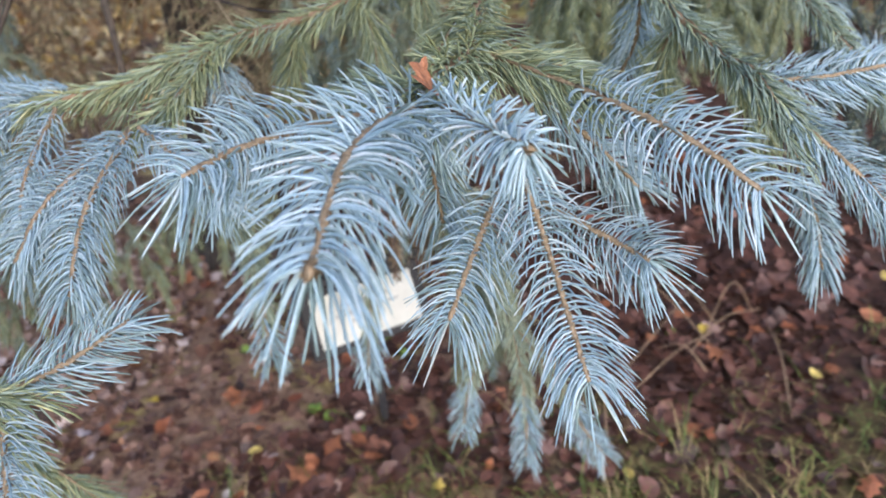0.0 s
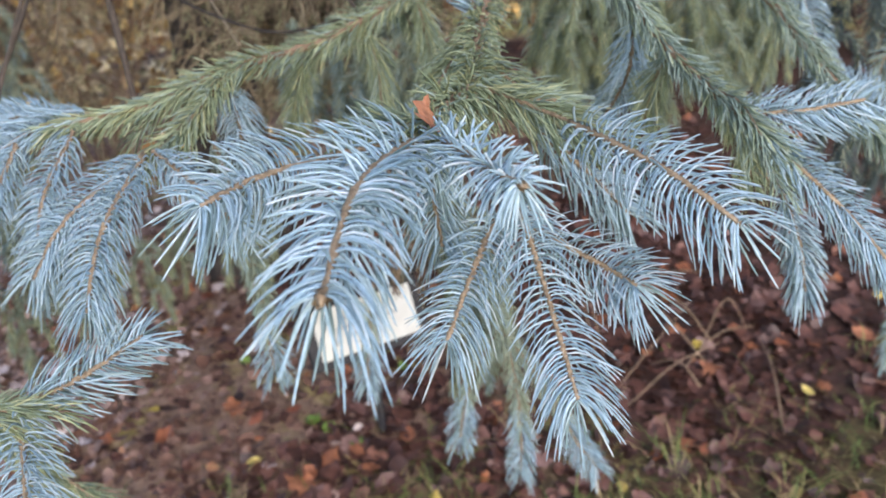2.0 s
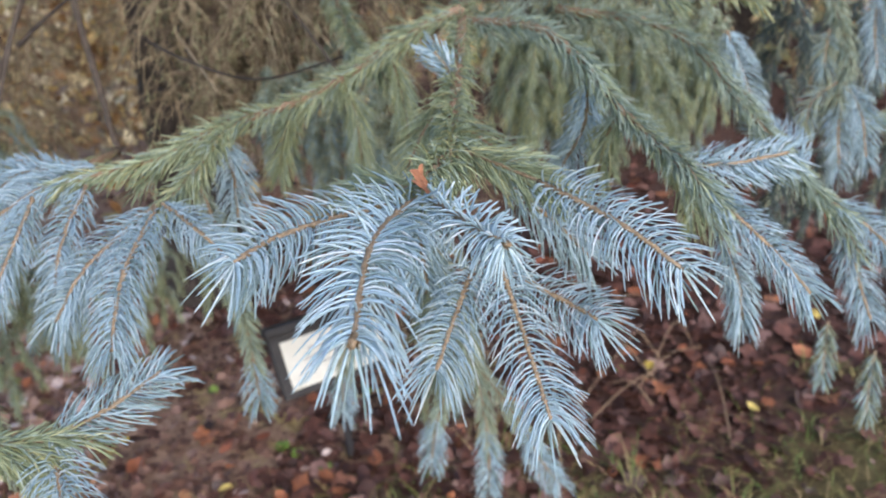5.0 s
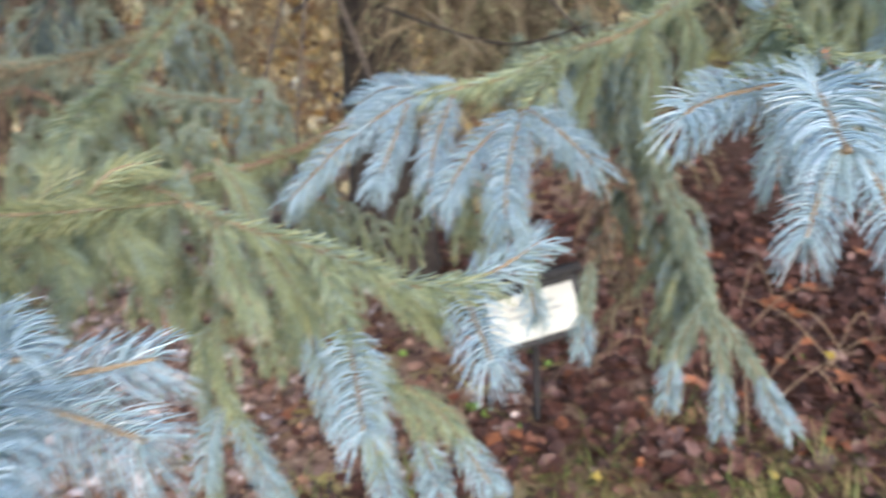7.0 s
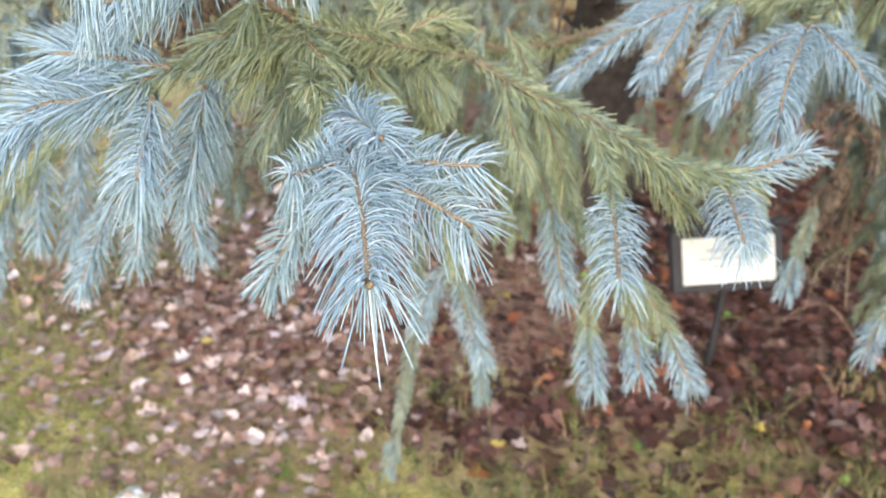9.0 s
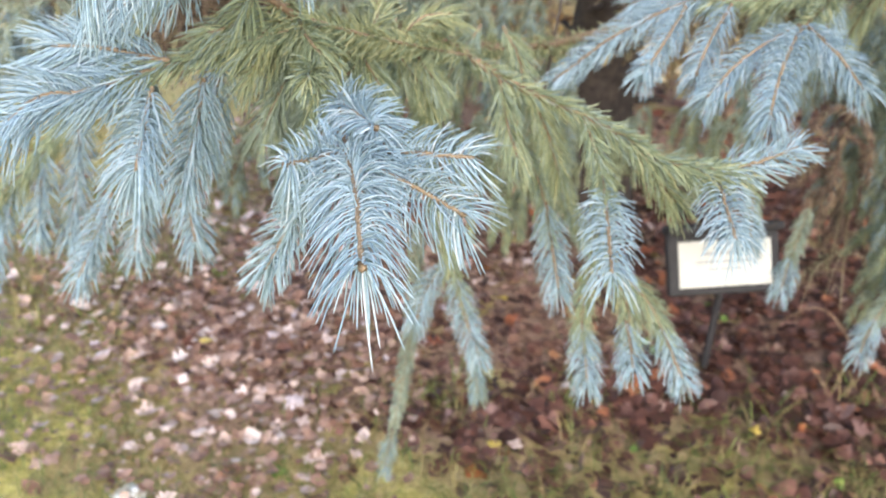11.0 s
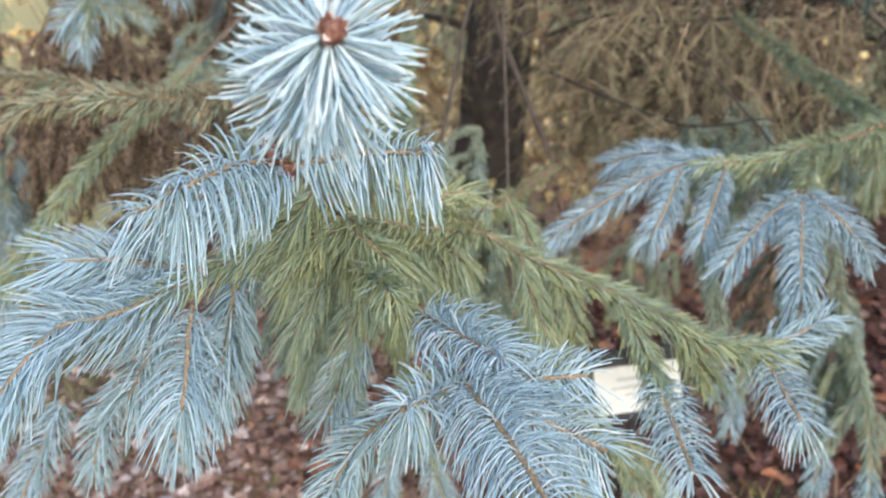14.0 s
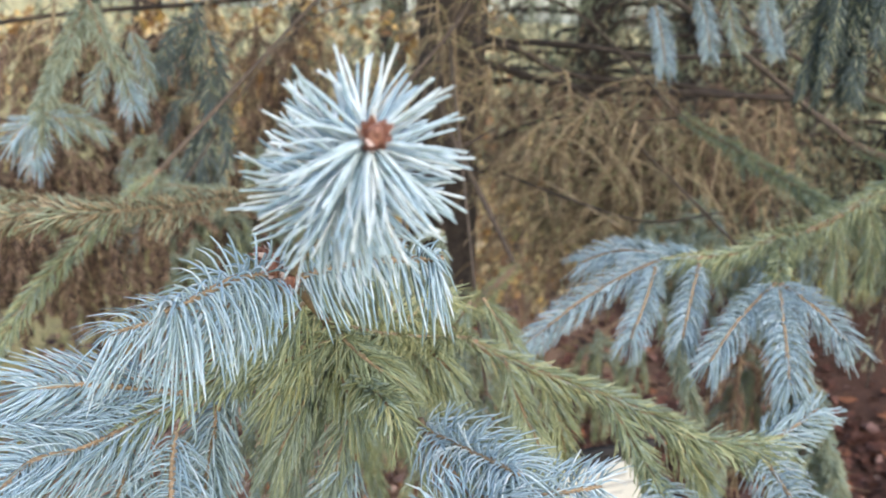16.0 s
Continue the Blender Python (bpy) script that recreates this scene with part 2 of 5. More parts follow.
def limb(b, points, r=0.004, clad=None, bark=6, joined=False):
    """A woody stem; clad names the old needles that still cover it."""
    pts = spline(points, 8 * len(points))
    buf = Buf()
    tube(buf, pts, np.linspace(r, r * 0.5, len(pts)), 8, bark, 0.12, rng)
    if clad:
        mats, weights, dens, length, spread, rad, curl = STYLE[clad]
        rope = clad in ("green", "olive", "aged")
        lie = (38, 30) if rope else (spread[0], spread[0])
        needles(buf, pts, int(dens * 1.25 * curve_length(pts)), length, lie, rad * (1.25 if rope else 1.0), 0.3 if rope else curl, rng, mats, weights, 1, part=0.05, start=0.0, droop=0.16, wild=WILD.get(clad, 0.3))
        # short spurs along the limb, lying close to it
        t, u, w = frames_along(pts)
        for k in range(int(curve_length(pts) / 0.04)):
            i = rng.integers(1, len(pts) - 1)
            a, l = rng.uniform(0, 6.28), rng.uniform(0.02, 0.045)
            o = np.cos(a) * u[i] + np.sin(a) * w[i]
            spur = spline([pts[i], pts[i] + l * (0.7 * t[i] + 0.2 * o), pts[i] + l * (1.3 * t[i] + 0.26 * o + np.array([0, 0, -0.28]))], 6)
            tube(buf, spur, np.linspace(0.0011, 0.0007, 6), 4, 6)
            needles(buf, spur, int(1100 * l), length * 0.92, (38, 24), rad * 1.15, 0.35, rng, mats, weights, 1, part=0.05, start=0.0, wild=WILD.get(clad, 0.3))
    first = b["arm"] is None
    if first and not joined:
        # the older wood that carries it, back to the trunk
        p = pts[0]
        far = np.linalg.norm((p - TRUNK)[:2])
        root = TRUNK + np.array([0, 0, min(p[2] + 0.30 * far, 1.9)])
        mid = (root + p) / 2 + np.array([rng.normal(0, 0.05), rng.normal(0, 0.05), 0.06 * far])
        arm = spline([root, mid, p], 14)
        tube(buf, arm, np.linspace(r * 1.3, r * 0.7, 14), 8, 13, 0.25, rng)
    ob = put("bough" if first else "side_branch", mesh_of("bough", buf, NEEDLE_MATS, pts[-1], False), spruce if first else b["arm"], pts[-1])
    if first:
        b["arm"] = ob
    return ob


def bud(b, p, d, size=1.0):
    """A terminal bud with papery scales folded back round it."""
    p, d = np.asarray(p, float), np.asarray(d, float)
    d = d / np.linalg.norm(d)
    bb = Buf()
    z = 0.001 * size
    tube(bb, np.array([p + d * q * z for q in (-3.5, -1.5, 0.5, 2.4, 3.8, 4.4)]), np.array([1.3, 1.7, 1.9, 1.6, 1.0, 0.3]) * z, 9, 0, 0.3, rng)
    t, u, w = frames_along(np.array([p - d * 0.003, p]))
    papery = rng.uniform(0, 1, 26) < (0.5 if size > 1.3 else 0.0)
    for k in range(26):
        a = k * 2.4 + rng.uniform(-0.2, 0.2)
        o = np.cos(a) * u[0] + np.sin(a) * w[0]
        q = np.cross(d, o)
        c = p + d * (k / 26 * 5 - 2.8) * z + o * (1.5 - 0.9 * max(0.0, k / 26 - 0.5)) * z
        h, e = rng.uniform(0.7, 1.3), rng.uniform(0.5, 1.0)
        bb.add([c + q * 0.9 * z, c - q * 0.9 * z, c + (o * 0.9 * e + d * 1.1 * h - q * 0.8) * z, c + (o * 0.9 * e + d * 1.1 * h + q * 0.8) * z, c + (o * 1.9 * e + d * 2.4 * h) * z], [(0, 1, 2), (0, 2, 3), (3, 2, 4)], int(papery[k]))
    if size < 1.3:
        return put("bud", mesh_of("bud", bb, [TWIG], p, False), b["arm"], p, "tan scaly terminal bud")
    return put("bud", mesh_of("bud", bb, [BUD, PAPERY], p, False), b["arm"], p, "red-brown scaly terminal bud")


def shoot(b, style, points, tip=0, bare=0.0, wide=0, longer=1.0, denser=1.0, part=None, star=False, curved=1.0, hang=1.0, stout=1.0):
    """One season's growth: a thin pegged twig with its needles; tip: with a terminal bud; bare: the part of the twig without needles."""
    pts = spline(points, 30 if style in PEGGED else 14)
    mats, weights, dens, length, spread, rad, curl = STYLE[style]
    curl, rad = curl * curved, rad * stout
    if star:
        spread, curl, part = (spread[0], spread[1] + 14), curl * 0.35, 0.05
    buf = Buf()
    n = int(dens * denser * curve_length(pts) * (1 - bare))
    if style in PEGGED:
        tube(buf, pts, np.linspace(0.0021, 0.0015, len(pts)), 7, 0, 0.4, rng)
    else:
        tube(buf, pts, np.linspace(0.0018, 0.0012, len(pts)), 6, 0, 0.3, rng)
    needles(buf, pts, n, length * longer, (spread[0] + wide, spread[1] + wide), rad, curl, rng, mats, weights, 2 if style in PEGGED else 1, start=0.03 + bare, crown=26 if star else 13 if tip else 8, part=part or (0.75 if not tip else 0.6), droop=DROOP.get(style, 0.1) * hang, wild=WILD.get(style, 0.0))
    ob = put("shoot", mesh_of("shoot", buf, NEEDLE_MATS, pts[0], False), b["arm"], pts[0])
    if tip:
        d = pts[-1] - pts[-2]
        d /= np.linalg.norm(d)
        bud(b, pts[-1], d, tip)
    return ob


def branchlet_mesh(style, tipstyle, seed):
    """A hanging branchlet, 0.3 m long: a drooping axis with side twigs and old needles, younger at the ends."""
    g = np.random.default_rng(seed)
    buf = Buf()
    x, y = g.uniform(-0.05, 0.05, 2)
    axis = spline([(0, 0, 0), (0.3 * x, 0.3 * y, -0.08), (0.8 * x, 0.8 * y, -0.19), (x, y, -0.3)], 16)
    twigs = [(axis, 0.45)]
    for k in range(9):
        s = 0.06 + 0.085 * k + g.uniform(-0.02, 0.02)
        p = axis[int(s * 15)]
        a = k * 2.4 + g.uniform(-0.5, 0.5)
        l = (0.13 - 0.07 * s) * g.uniform(0.7, 1.2)
        o = np.array([np.cos(a), np.sin(a), 0])
        twigs.append((spline([p, p + o * l * 0.42 + (0, 0, -0.22 * l), p + o * l * 0.62 + (0, 0, -0.95 * l)], 9), 0.55))
    for pts, cut in twigs:
        tube(buf, pts, np.linspace(0.0018, 0.0009, len(pts)), 4, 6)
        k = int(len(pts) * cut)
        for part_pts, st in ((pts[: k + 1], style), (pts[k:], tipstyle)):
            mats, weights, dens, length, spread, rad, curl = STYLE[st]
            needles(buf, part_pts, max(6, int(800 * curve_length(part_pts))), length, spread, rad * 1.6, curl, g, mats, weights, 0, part=0.05, start=0.0)
    return mesh_of("branchlet", buf, NEEDLE_MATS, (0, 0, 0))


def dead_mesh(seed):
    """A dead hanging branchlet: bare, brittle, much-forked twigs."""
    g = np.random.default_rng(seed)
    buf = Buf()
    axis = spline([(0, 0, 0), (*g.uniform(-0.04, 0.04, 2), -0.12), (*g.uniform(-0.08, 0.08, 2), -0.3)], 10)
    tube(buf, axis, np.linspace(0.004, 0.0016, 10), 4, 7, 0.2, g)
    for k in range(34):
        p = axis[g.integers(0, 9)]
        a, l = g.uniform(0, 6.28), g.uniform(0.06, 0.18)
        o = np.array([np.cos(a), np.sin(a), 0])
        tw = spline([p, p + o * l * 0.5 + (0, 0, -0.2 * l), p + o * l * g.uniform(0.5, 1.0) + (0, 0, -g.uniform(0.5, 1.0) * l)], 6)
        tube(buf, tw, np.linspace(0.0017, 0.0008, 6), 3, 7, 0.2, g)
        if k % 2 == 0:
            needles(buf, tw, 26, 0.018, (50, 40), 0.0008, 0.1, g, [7, 5], [0.75, 0.25], 0, part=0.05, start=0.0)
    return mesh_of("dead_branchlet", buf, NEEDLE_MATS, (0, 0, 0))


BRANCHLETS = {
    "green": [branchlet_mesh("dull", "green", 30 + k) for k in range(3)],
    "teal": [branchlet_mesh("dull", "grey", 40 + k) for k in range(3)],
    "blue": [branchlet_mesh("dull", "teal", 50 + k) for k in range(2)],
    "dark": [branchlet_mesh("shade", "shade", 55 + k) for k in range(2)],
    "brown": [branchlet_mesh("dead", "dead", 60 + k) for k in range(3)],
    "dead": [dead_mesh(70 + k) for k in range(4)],
}


def branchlet(b, kind, place, length):
    options = BRANCHLETS[kind]
    ob = put("dead_branchlet" if kind == "dead" else "branchlet", options[rng.integers(len(options))], b["arm"], place)
    z = length / 0.3
    ob.scale = (min(z, 1.15), min(z, 1.15), z)
    ob.rotation_euler = (rng.uniform(-0.15, 0.15), rng.uniform(-0.15, 0.15), rng.uniform(0, 6.28))
    return ob


# -- boughs begin --
b = bough()
limb(b, [(0.120, 1.236, 1.070), (0.132, 0.913, 1.066), (0.135, 0.703, 1.050), (0.138, 0.595, 1.053), (0.126, 0.502, 1.063)], r=0.0065, clad='green')
shoot(b, 'blue', [(0.124, 0.503, 1.056), (0.112, 0.438, 1.068), (0.109, 0.392, 1.071), (0.111, 0.336, 1.063)], tip=1.2, part=0.9, longer=1.16, denser=0.72, curved=1.15, stout=1.22)
shoot(b, 'blue', [(0.122, 0.503, 1.056), (0.072, 0.469, 1.057), (0.046, 0.451, 1.055), (0.030, 0.426, 1.054)], denser=0.8, stout=1.1)
shoot(b, 'blue', [(0.129, 0.504, 1.055), (0.160, 0.437, 1.068), (0.177, 0.416, 1.068)], tip=1.0, longer=0.72, denser=0.8, star=True, stout=1.1)
shoot(b, 'green', [(0.149, 0.591, 1.050), (0.178, 0.568, 1.046), (0.206, 0.546, 1.042)])
shoot(b, 'blue', [(0.198, 0.552, 1.043), (0.226, 0.523, 1.039), (0.252, 0.497, 1.033), (0.280, 0.474, 1.018)], denser=0.9, stout=1.1)
shoot(b, 'blue', [(0.165, 0.542, 1.006), (0.177, 0.521, 0.980), (0.193, 0.477, 0.946), (0.202, 0.450, 0.927)], denser=0.8, stout=1.1)
shoot(b, 'blue', [(0.156, 0.548, 0.988), (0.140, 0.516, 0.959), (0.129, 0.488, 0.937)])
shoot(b, 'blue', [(0.172, 0.553, 0.978), (0.219, 0.539, 0.956), (0.237, 0.526, 0.951)])
shoot(b, 'teal', [(0.125, 0.533, 1.047), (0.117, 0.557, 0.999), (0.118, 0.567, 0.955)])
shoot(b, 'green', [(0.126, 0.499, 1.064), (0.097, 0.531, 1.051), (0.072, 0.555, 1.039)])
shoot(b, 'green', [(0.138, 0.599, 1.051), (0.166, 0.598, 1.041), (0.190, 0.607, 1.036)])
shoot(b, 'teal', [(0.172, 0.612, 1.019), (0.212, 0.628, 0.976), (0.239, 0.632, 0.944)])
shoot(b, 'teal', [(0.134, 0.759, 1.045), (0.125, 0.770, 1.058), (0.114, 0.772, 1.072)], longer=0.75, wide=-15)
shoot(b, 'green', [(0.135, 0.738, 1.052), (0.110, 0.706, 1.027), (0.094, 0.690, 0.998)])
shoot(b, 'green', [(0.137, 0.676, 1.046), (0.165, 0.645, 1.033), (0.205, 0.637, 1.011)])

b = bough()
limb(b, [(0.132, 0.913, 1.066), (0.216, 0.836, 1.069), (0.277, 0.763, 1.018), (0.318, 0.685, 0.993), (0.342, 0.665, 0.975)], r=0.005, clad='aged', joined=True)
shoot(b, 'mid', [(0.330, 0.674, 0.987), (0.355, 0.656, 0.965), (0.386, 0.644, 0.937), (0.413, 0.630, 0.907)], longer=0.92, wide=-8)
shoot(b, 'mid', [(0.314, 0.689, 0.994), (0.360, 0.703, 0.989), (0.411, 0.723, 0.989)])
shoot(b, 'mid', [(0.359, 0.710, 0.921), (0.382, 0.725, 0.866), (0.390, 0.722, 0.825)], longer=0.85, wide=-15)
shoot(b, 'green', [(0.277, 0.763, 1.018), (0.266, 0.779, 0.985), (0.261, 0.792, 0.946)])
shoot(b, 'teal', [(0.250, 0.796, 1.036), (0.249, 0.819, 0.983), (0.230, 0.836, 0.936)])
shoot(b, 'green', [(0.299, 0.740, 1.004), (0.334, 0.767, 0.954), (0.352, 0.783, 0.899)])
limb(b, [(0.232, 1.022, 1.050), (0.354, 0.977, 1.030), (0.422, 0.906, 0.966), (0.472, 0.854, 0.908), (0.506, 0.825, 0.881)], r=0.005, clad='aged')
shoot(b, 'mid', [(0.495, 0.830, 0.892), (0.529, 0.821, 0.869), (0.563, 0.806, 0.837)])
shoot(b, 'mid', [(0.506, 0.817, 0.865), (0.523, 0.813, 0.821), (0.536, 0.791, 0.779)])
shoot(b, 'mid', [(0.472, 0.856, 0.913), (0.463, 0.891, 0.932), (0.452, 0.934, 0.936)])
shoot(b, 'mid', [(0.421, 1.017, 1.018), (0.439, 1.025, 0.982), (0.459, 1.019, 0.935)])

b = bough()
limb(b, [(0.132, 0.934, 1.073), (0.087, 0.923, 1.057), (0.045, 0.901, 1.037), (-0.013, 0.837, 1.017), (-0.083, 0.748, 1.016), (-0.128, 0.714, 1.004), (-0.193, 0.673, 1.000)], r=0.0055, clad='green', joined=True)
limb(b, [(-0.075, 0.758, 1.019), (-0.086, 0.698, 1.001), (-0.101, 0.640, 0.989)], r=0.003, clad='green')
shoot(b, 'mid', [(-0.168, 0.694, 1.004), (-0.216, 0.677, 0.995), (-0.284, 0.655, 0.955), (-0.348, 0.644, 0.896)], wide=-4, longer=0.92)
shoot(b, 'mid', [(-0.197, 0.696, 0.998), (-0.251, 0.719, 0.993), (-0.293, 0.738, 0.970)], wide=-4, longer=0.9)
shoot(b, 'mid', [(-0.217, 0.660, 0.993), (-0.227, 0.626, 0.962), (-0.239, 0.599, 0.933)], wide=-4, longer=0.85)
shoot(b, 'mid', [(-0.173, 0.668, 0.999), (-0.183, 0.625, 0.967), (-0.188, 0.607, 0.936)], wide=-4, longer=0.85)
shoot(b, 'mid', [(-0.103, 0.636, 0.994), (-0.143, 0.583, 0.968), (-0.167, 0.561, 0.932)], wide=-4, longer=0.88)
shoot(b, 'mid', [(-0.100, 0.629, 0.995), (-0.105, 0.558, 0.970), (-0.104, 0.516, 0.935)])
shoot(b, 'mid', [(-0.097, 0.637, 0.995), (-0.065, 0.620, 0.977), (-0.033, 0.608, 0.949)], wide=-4, longer=0.9)
shoot(b, 'mid', [(-0.085, 0.766, 1.002), (-0.081, 0.766, 0.968), (-0.081, 0.759, 0.923)])
shoot(b, 'green', [(0.012, 0.867, 1.023), (0.019, 0.881, 0.983), (0.022, 0.873, 0.934)])
shoot(b, 'green', [(-0.029, 0.826, 1.014), (-0.047, 0.839, 0.975), (-0.060, 0.850, 0.933)])
shoot(b, 'green', [(0.056, 0.912, 1.039), (0.066, 0.905, 0.992), (0.069, 0.911, 0.938)])

b = bough()
limb(b, [(-0.397, 1.188, 0.832), (-0.417, 0.769, 0.894), (-0.424, 0.519, 0.960), (-0.449, 0.383, 0.991), (-0.463, 0.312, 1.023)], r=0.0065, clad='olive')
limb(b, [(-0.464, 0.319, 1.020), (-0.458, 0.252, 1.058), (-0.441, 0.166, 1.101)], r=0.0035)
shoot(b, 'olive', [(-0.464, 0.345, 1.006), (-0.448, 0.335, 0.994), (-0.438, 0.327, 0.973)])
shoot(b, 'green', [(-0.451, 0.380, 0.992), (-0.437, 0.376, 0.975), (-0.423, 0.378, 0.953)])
shoot(b, 'green', [(-0.443, 0.433, 0.979), (-0.422, 0.429, 0.957), (-0.403, 0.440, 0.929)])
shoot(b, 'green', [(-0.446, 0.416, 0.984), (-0.452, 0.382, 0.965), (-0.462, 0.358, 0.949)])
shoot(b, 'green', [(-0.464, 0.316, 1.020), (-0.476, 0.300, 1.004), (-0.494, 0.284, 0.976)])
shoot(b, 'green', [(-0.463, 0.323, 1.016), (-0.455, 0.311, 0.990), (-0.440, 0.303, 0.965)])
shoot(b, 'green', [(-0.462, 0.312, 1.023), (-0.440, 0.289, 1.017), (-0.416, 0.274, 1.009)])
shoot(b, 'green', [(-0.464, 0.259, 1.057), (-0.475, 0.260, 1.040), (-0.492, 0.267, 1.019)])
shoot(b, 'olive', [(-0.462, 0.313, 1.025), (-0.471, 0.287, 1.022), (-0.475, 0.275, 1.010)])
shoot(b, 'olive', [(-0.446, 0.392, 0.993), (-0.440, 0.405, 1.008), (-0.447, 0.415, 1.019)])
shoot(b, 'olive', [(-0.436, 0.438, 0.983), (-0.421, 0.460, 0.998), (-0.403, 0.479, 0.999)])
shoot(b, 'olive', [(-0.440, 0.385, 0.994), (-0.451, 0.359, 0.990), (-0.459, 0.338, 0.978)])
shoot(b, 'green', [(-0.428, 0.453, 0.979), (-0.414, 0.435, 0.966), (-0.393, 0.426, 0.951)])
shoot(b, 'aged', [(-0.392, 0.530, 0.979), (-0.410, 0.518, 0.945), (-0.427, 0.510, 0.903)])
shoot(b, 'green', [(-0.417, 0.487, 0.989), (-0.448, 0.482, 0.960), (-0.476, 0.473, 0.919)])
shoot(b, 'aged', [(-0.441, 0.442, 0.997), (-0.468, 0.435, 0.959), (-0.486, 0.437, 0.920)])
shoot(b, 'green', [(-0.385, 0.570, 0.969), (-0.363, 0.562, 0.944), (-0.347, 0.549, 0.910)])
shoot(b, 'olive', [(-0.386, 0.493, 0.957), (-0.410, 0.413, 0.984), (-0.434, 0.349, 1.006)])
shoot(b, 'olive', [(-0.423, 0.392, 0.991), (-0.433, 0.347, 1.008), (-0.447, 0.307, 1.025)])
shoot(b, 'green', [(-0.446, 0.322, 1.017), (-0.462, 0.296, 1.016), (-0.480, 0.266, 1.012)])
shoot(b, 'green', [(-0.460, 0.301, 1.024), (-0.484, 0.280, 1.024), (-0.509, 0.255, 1.017)])
shoot(b, 'white', [(-0.441, 0.164, 1.101), (-0.403, 0.090, 1.152), (-0.365, 0.018, 1.196)], tip=1.9, bare=0.6, part=0.02, denser=1.15)
bud(b, (-0.447, 0.158, 1.107), (0.000, -0.019, 0.014), 2.2)
bud(b, (-0.439, 0.157, 1.101), (0.006, -0.018, 0.015), 2.0)
bud(b, (-0.453, 0.162, 1.112), (-0.007, -0.003, 0.007), 1.8)
shoot(b, 'blue', [(-0.442, 0.164, 1.100), (-0.459, 0.146, 1.106), (-0.479, 0.113, 1.098)], tip=1.0, longer=1.15, denser=1.3, star=True, hang=2.4)
shoot(b, 'blue', [(-0.462, 0.195, 1.078), (-0.508, 0.195, 1.066), (-0.556, 0.190, 1.050)], denser=1.2, hang=2.2)
shoot(b, 'blue', [(-0.438, 0.165, 1.102), (-0.410, 0.179, 1.109), (-0.371, 0.189, 1.112)], tip=0.9, star=True, denser=1.2, hang=1.8)
limb(b, [(-0.466, 0.311, 1.021), (-0.508, 0.276, 1.004), (-0.554, 0.206, 0.987)], r=0.0035, clad='green')
shoot(b, 'mid', [(-0.538, 0.225, 0.992), (-0.571, 0.182, 0.981), (-0.591, 0.155, 0.980), (-0.601, 0.106, 0.953)], denser=1.1, wide=-20, longer=1.25)
shoot(b, 'mid', [(-0.529, 0.232, 0.998), (-0.580, 0.212, 1.006), (-0.617, 0.199, 1.005)], wide=-18, longer=1.2)
shoot(b, 'teal', [(-0.559, 0.245, 0.975), (-0.602, 0.250, 0.958), (-0.644, 0.242, 0.952)], denser=1.2, longer=1.1)
shoot(b, 'teal', [(-0.576, 0.254, 0.960), (-0.583, 0.241, 0.922), (-0.594, 0.229, 0.888)], denser=1.2, longer=1.1)
shoot(b, 'mid', [(-0.528, 0.208, 0.984), (-0.518, 0.181, 0.955), (-0.513, 0.164, 0.934)], longer=1.25)
shoot(b, 'teal', [(-0.526, 0.265, 0.976), (-0.526, 0.250, 0.937), (-0.528, 0.232, 0.901)], denser=1.3, longer=1.15)
shoot(b, 'teal', [(-0.519, 0.287, 0.991), (-0.537, 0.287, 0.949), (-0.540, 0.274, 0.906)])
shoot(b, 'aged', [(-0.472, 0.309, 1.019), (-0.488, 0.317, 0.974), (-0.508, 0.329, 0.919)])
shoot(b, 'aged', [(-0.460, 0.338, 1.005), (-0.490, 0.357, 0.923), (-0.511, 0.355, 0.849)])
limb(b, [(-0.456, 0.360, 0.996), (-0.430, 0.285, 0.999), (-0.404, 0.235, 1.004)], r=0.003, clad='green')
shoot(b, 'aged', [(-0.439, 0.327, 0.985), (-0.451, 0.313, 0.944), (-0.455, 0.301, 0.904)])
shoot(b, 'teal', [(-0.441, 0.310, 0.929), (-0.456, 0.306, 0.896), (-0.465, 0.295, 0.863)])
shoot(b, 'blue', [(-0.382, 0.241, 0.990), (-0.353, 0.218, 0.992), (-0.322, 0.188, 0.997)], tip=0.9, denser=1.5, longer=1.1, part=0.25)
limb(b, [(-0.386, 0.249, 0.991), (-0.364, 0.216, 0.982), (-0.341, 0.182, 0.979)], r=0.0025)
shoot(b, 'blue', [(-0.341, 0.182, 0.979), (-0.355, 0.169, 0.976), (-0.366, 0.150, 0.976)], tip=0.9, longer=1.1, denser=1.2, star=True)
shoot(b, 'blue', [(-0.341, 0.183, 0.980), (-0.322, 0.158, 0.979), (-0.299, 0.124, 0.979), (-0.261, 0.065, 0.972)], tip=1.1, part=0.95, longer=1.22, denser=1.15, curved=1.25)
shoot(b, 'blue', [(-0.339, 0.187, 0.979), (-0.301, 0.212, 0.974), (-0.273, 0.239, 0.967)])
shoot(b, 'blue', [(-0.335, 0.183, 0.976), (-0.302, 0.186, 0.965), (-0.258, 0.187, 0.950)], tip=0.9, longer=1.15, denser=1.1)
shoot(b, 'teal', [(-0.372, 0.202, 0.951), (-0.419, 0.228, 0.889), (-0.436, 0.209, 0.847)])
shoot(b, 'aged', [(-0.464, 0.344, 1.004), (-0.480, 0.313, 0.965), (-0.496, 0.299, 0.925)])
shoot(b, 'aged', [(-0.438, 0.448, 0.971), (-0.454, 0.433, 0.927), (-0.473, 0.422, 0.892)])

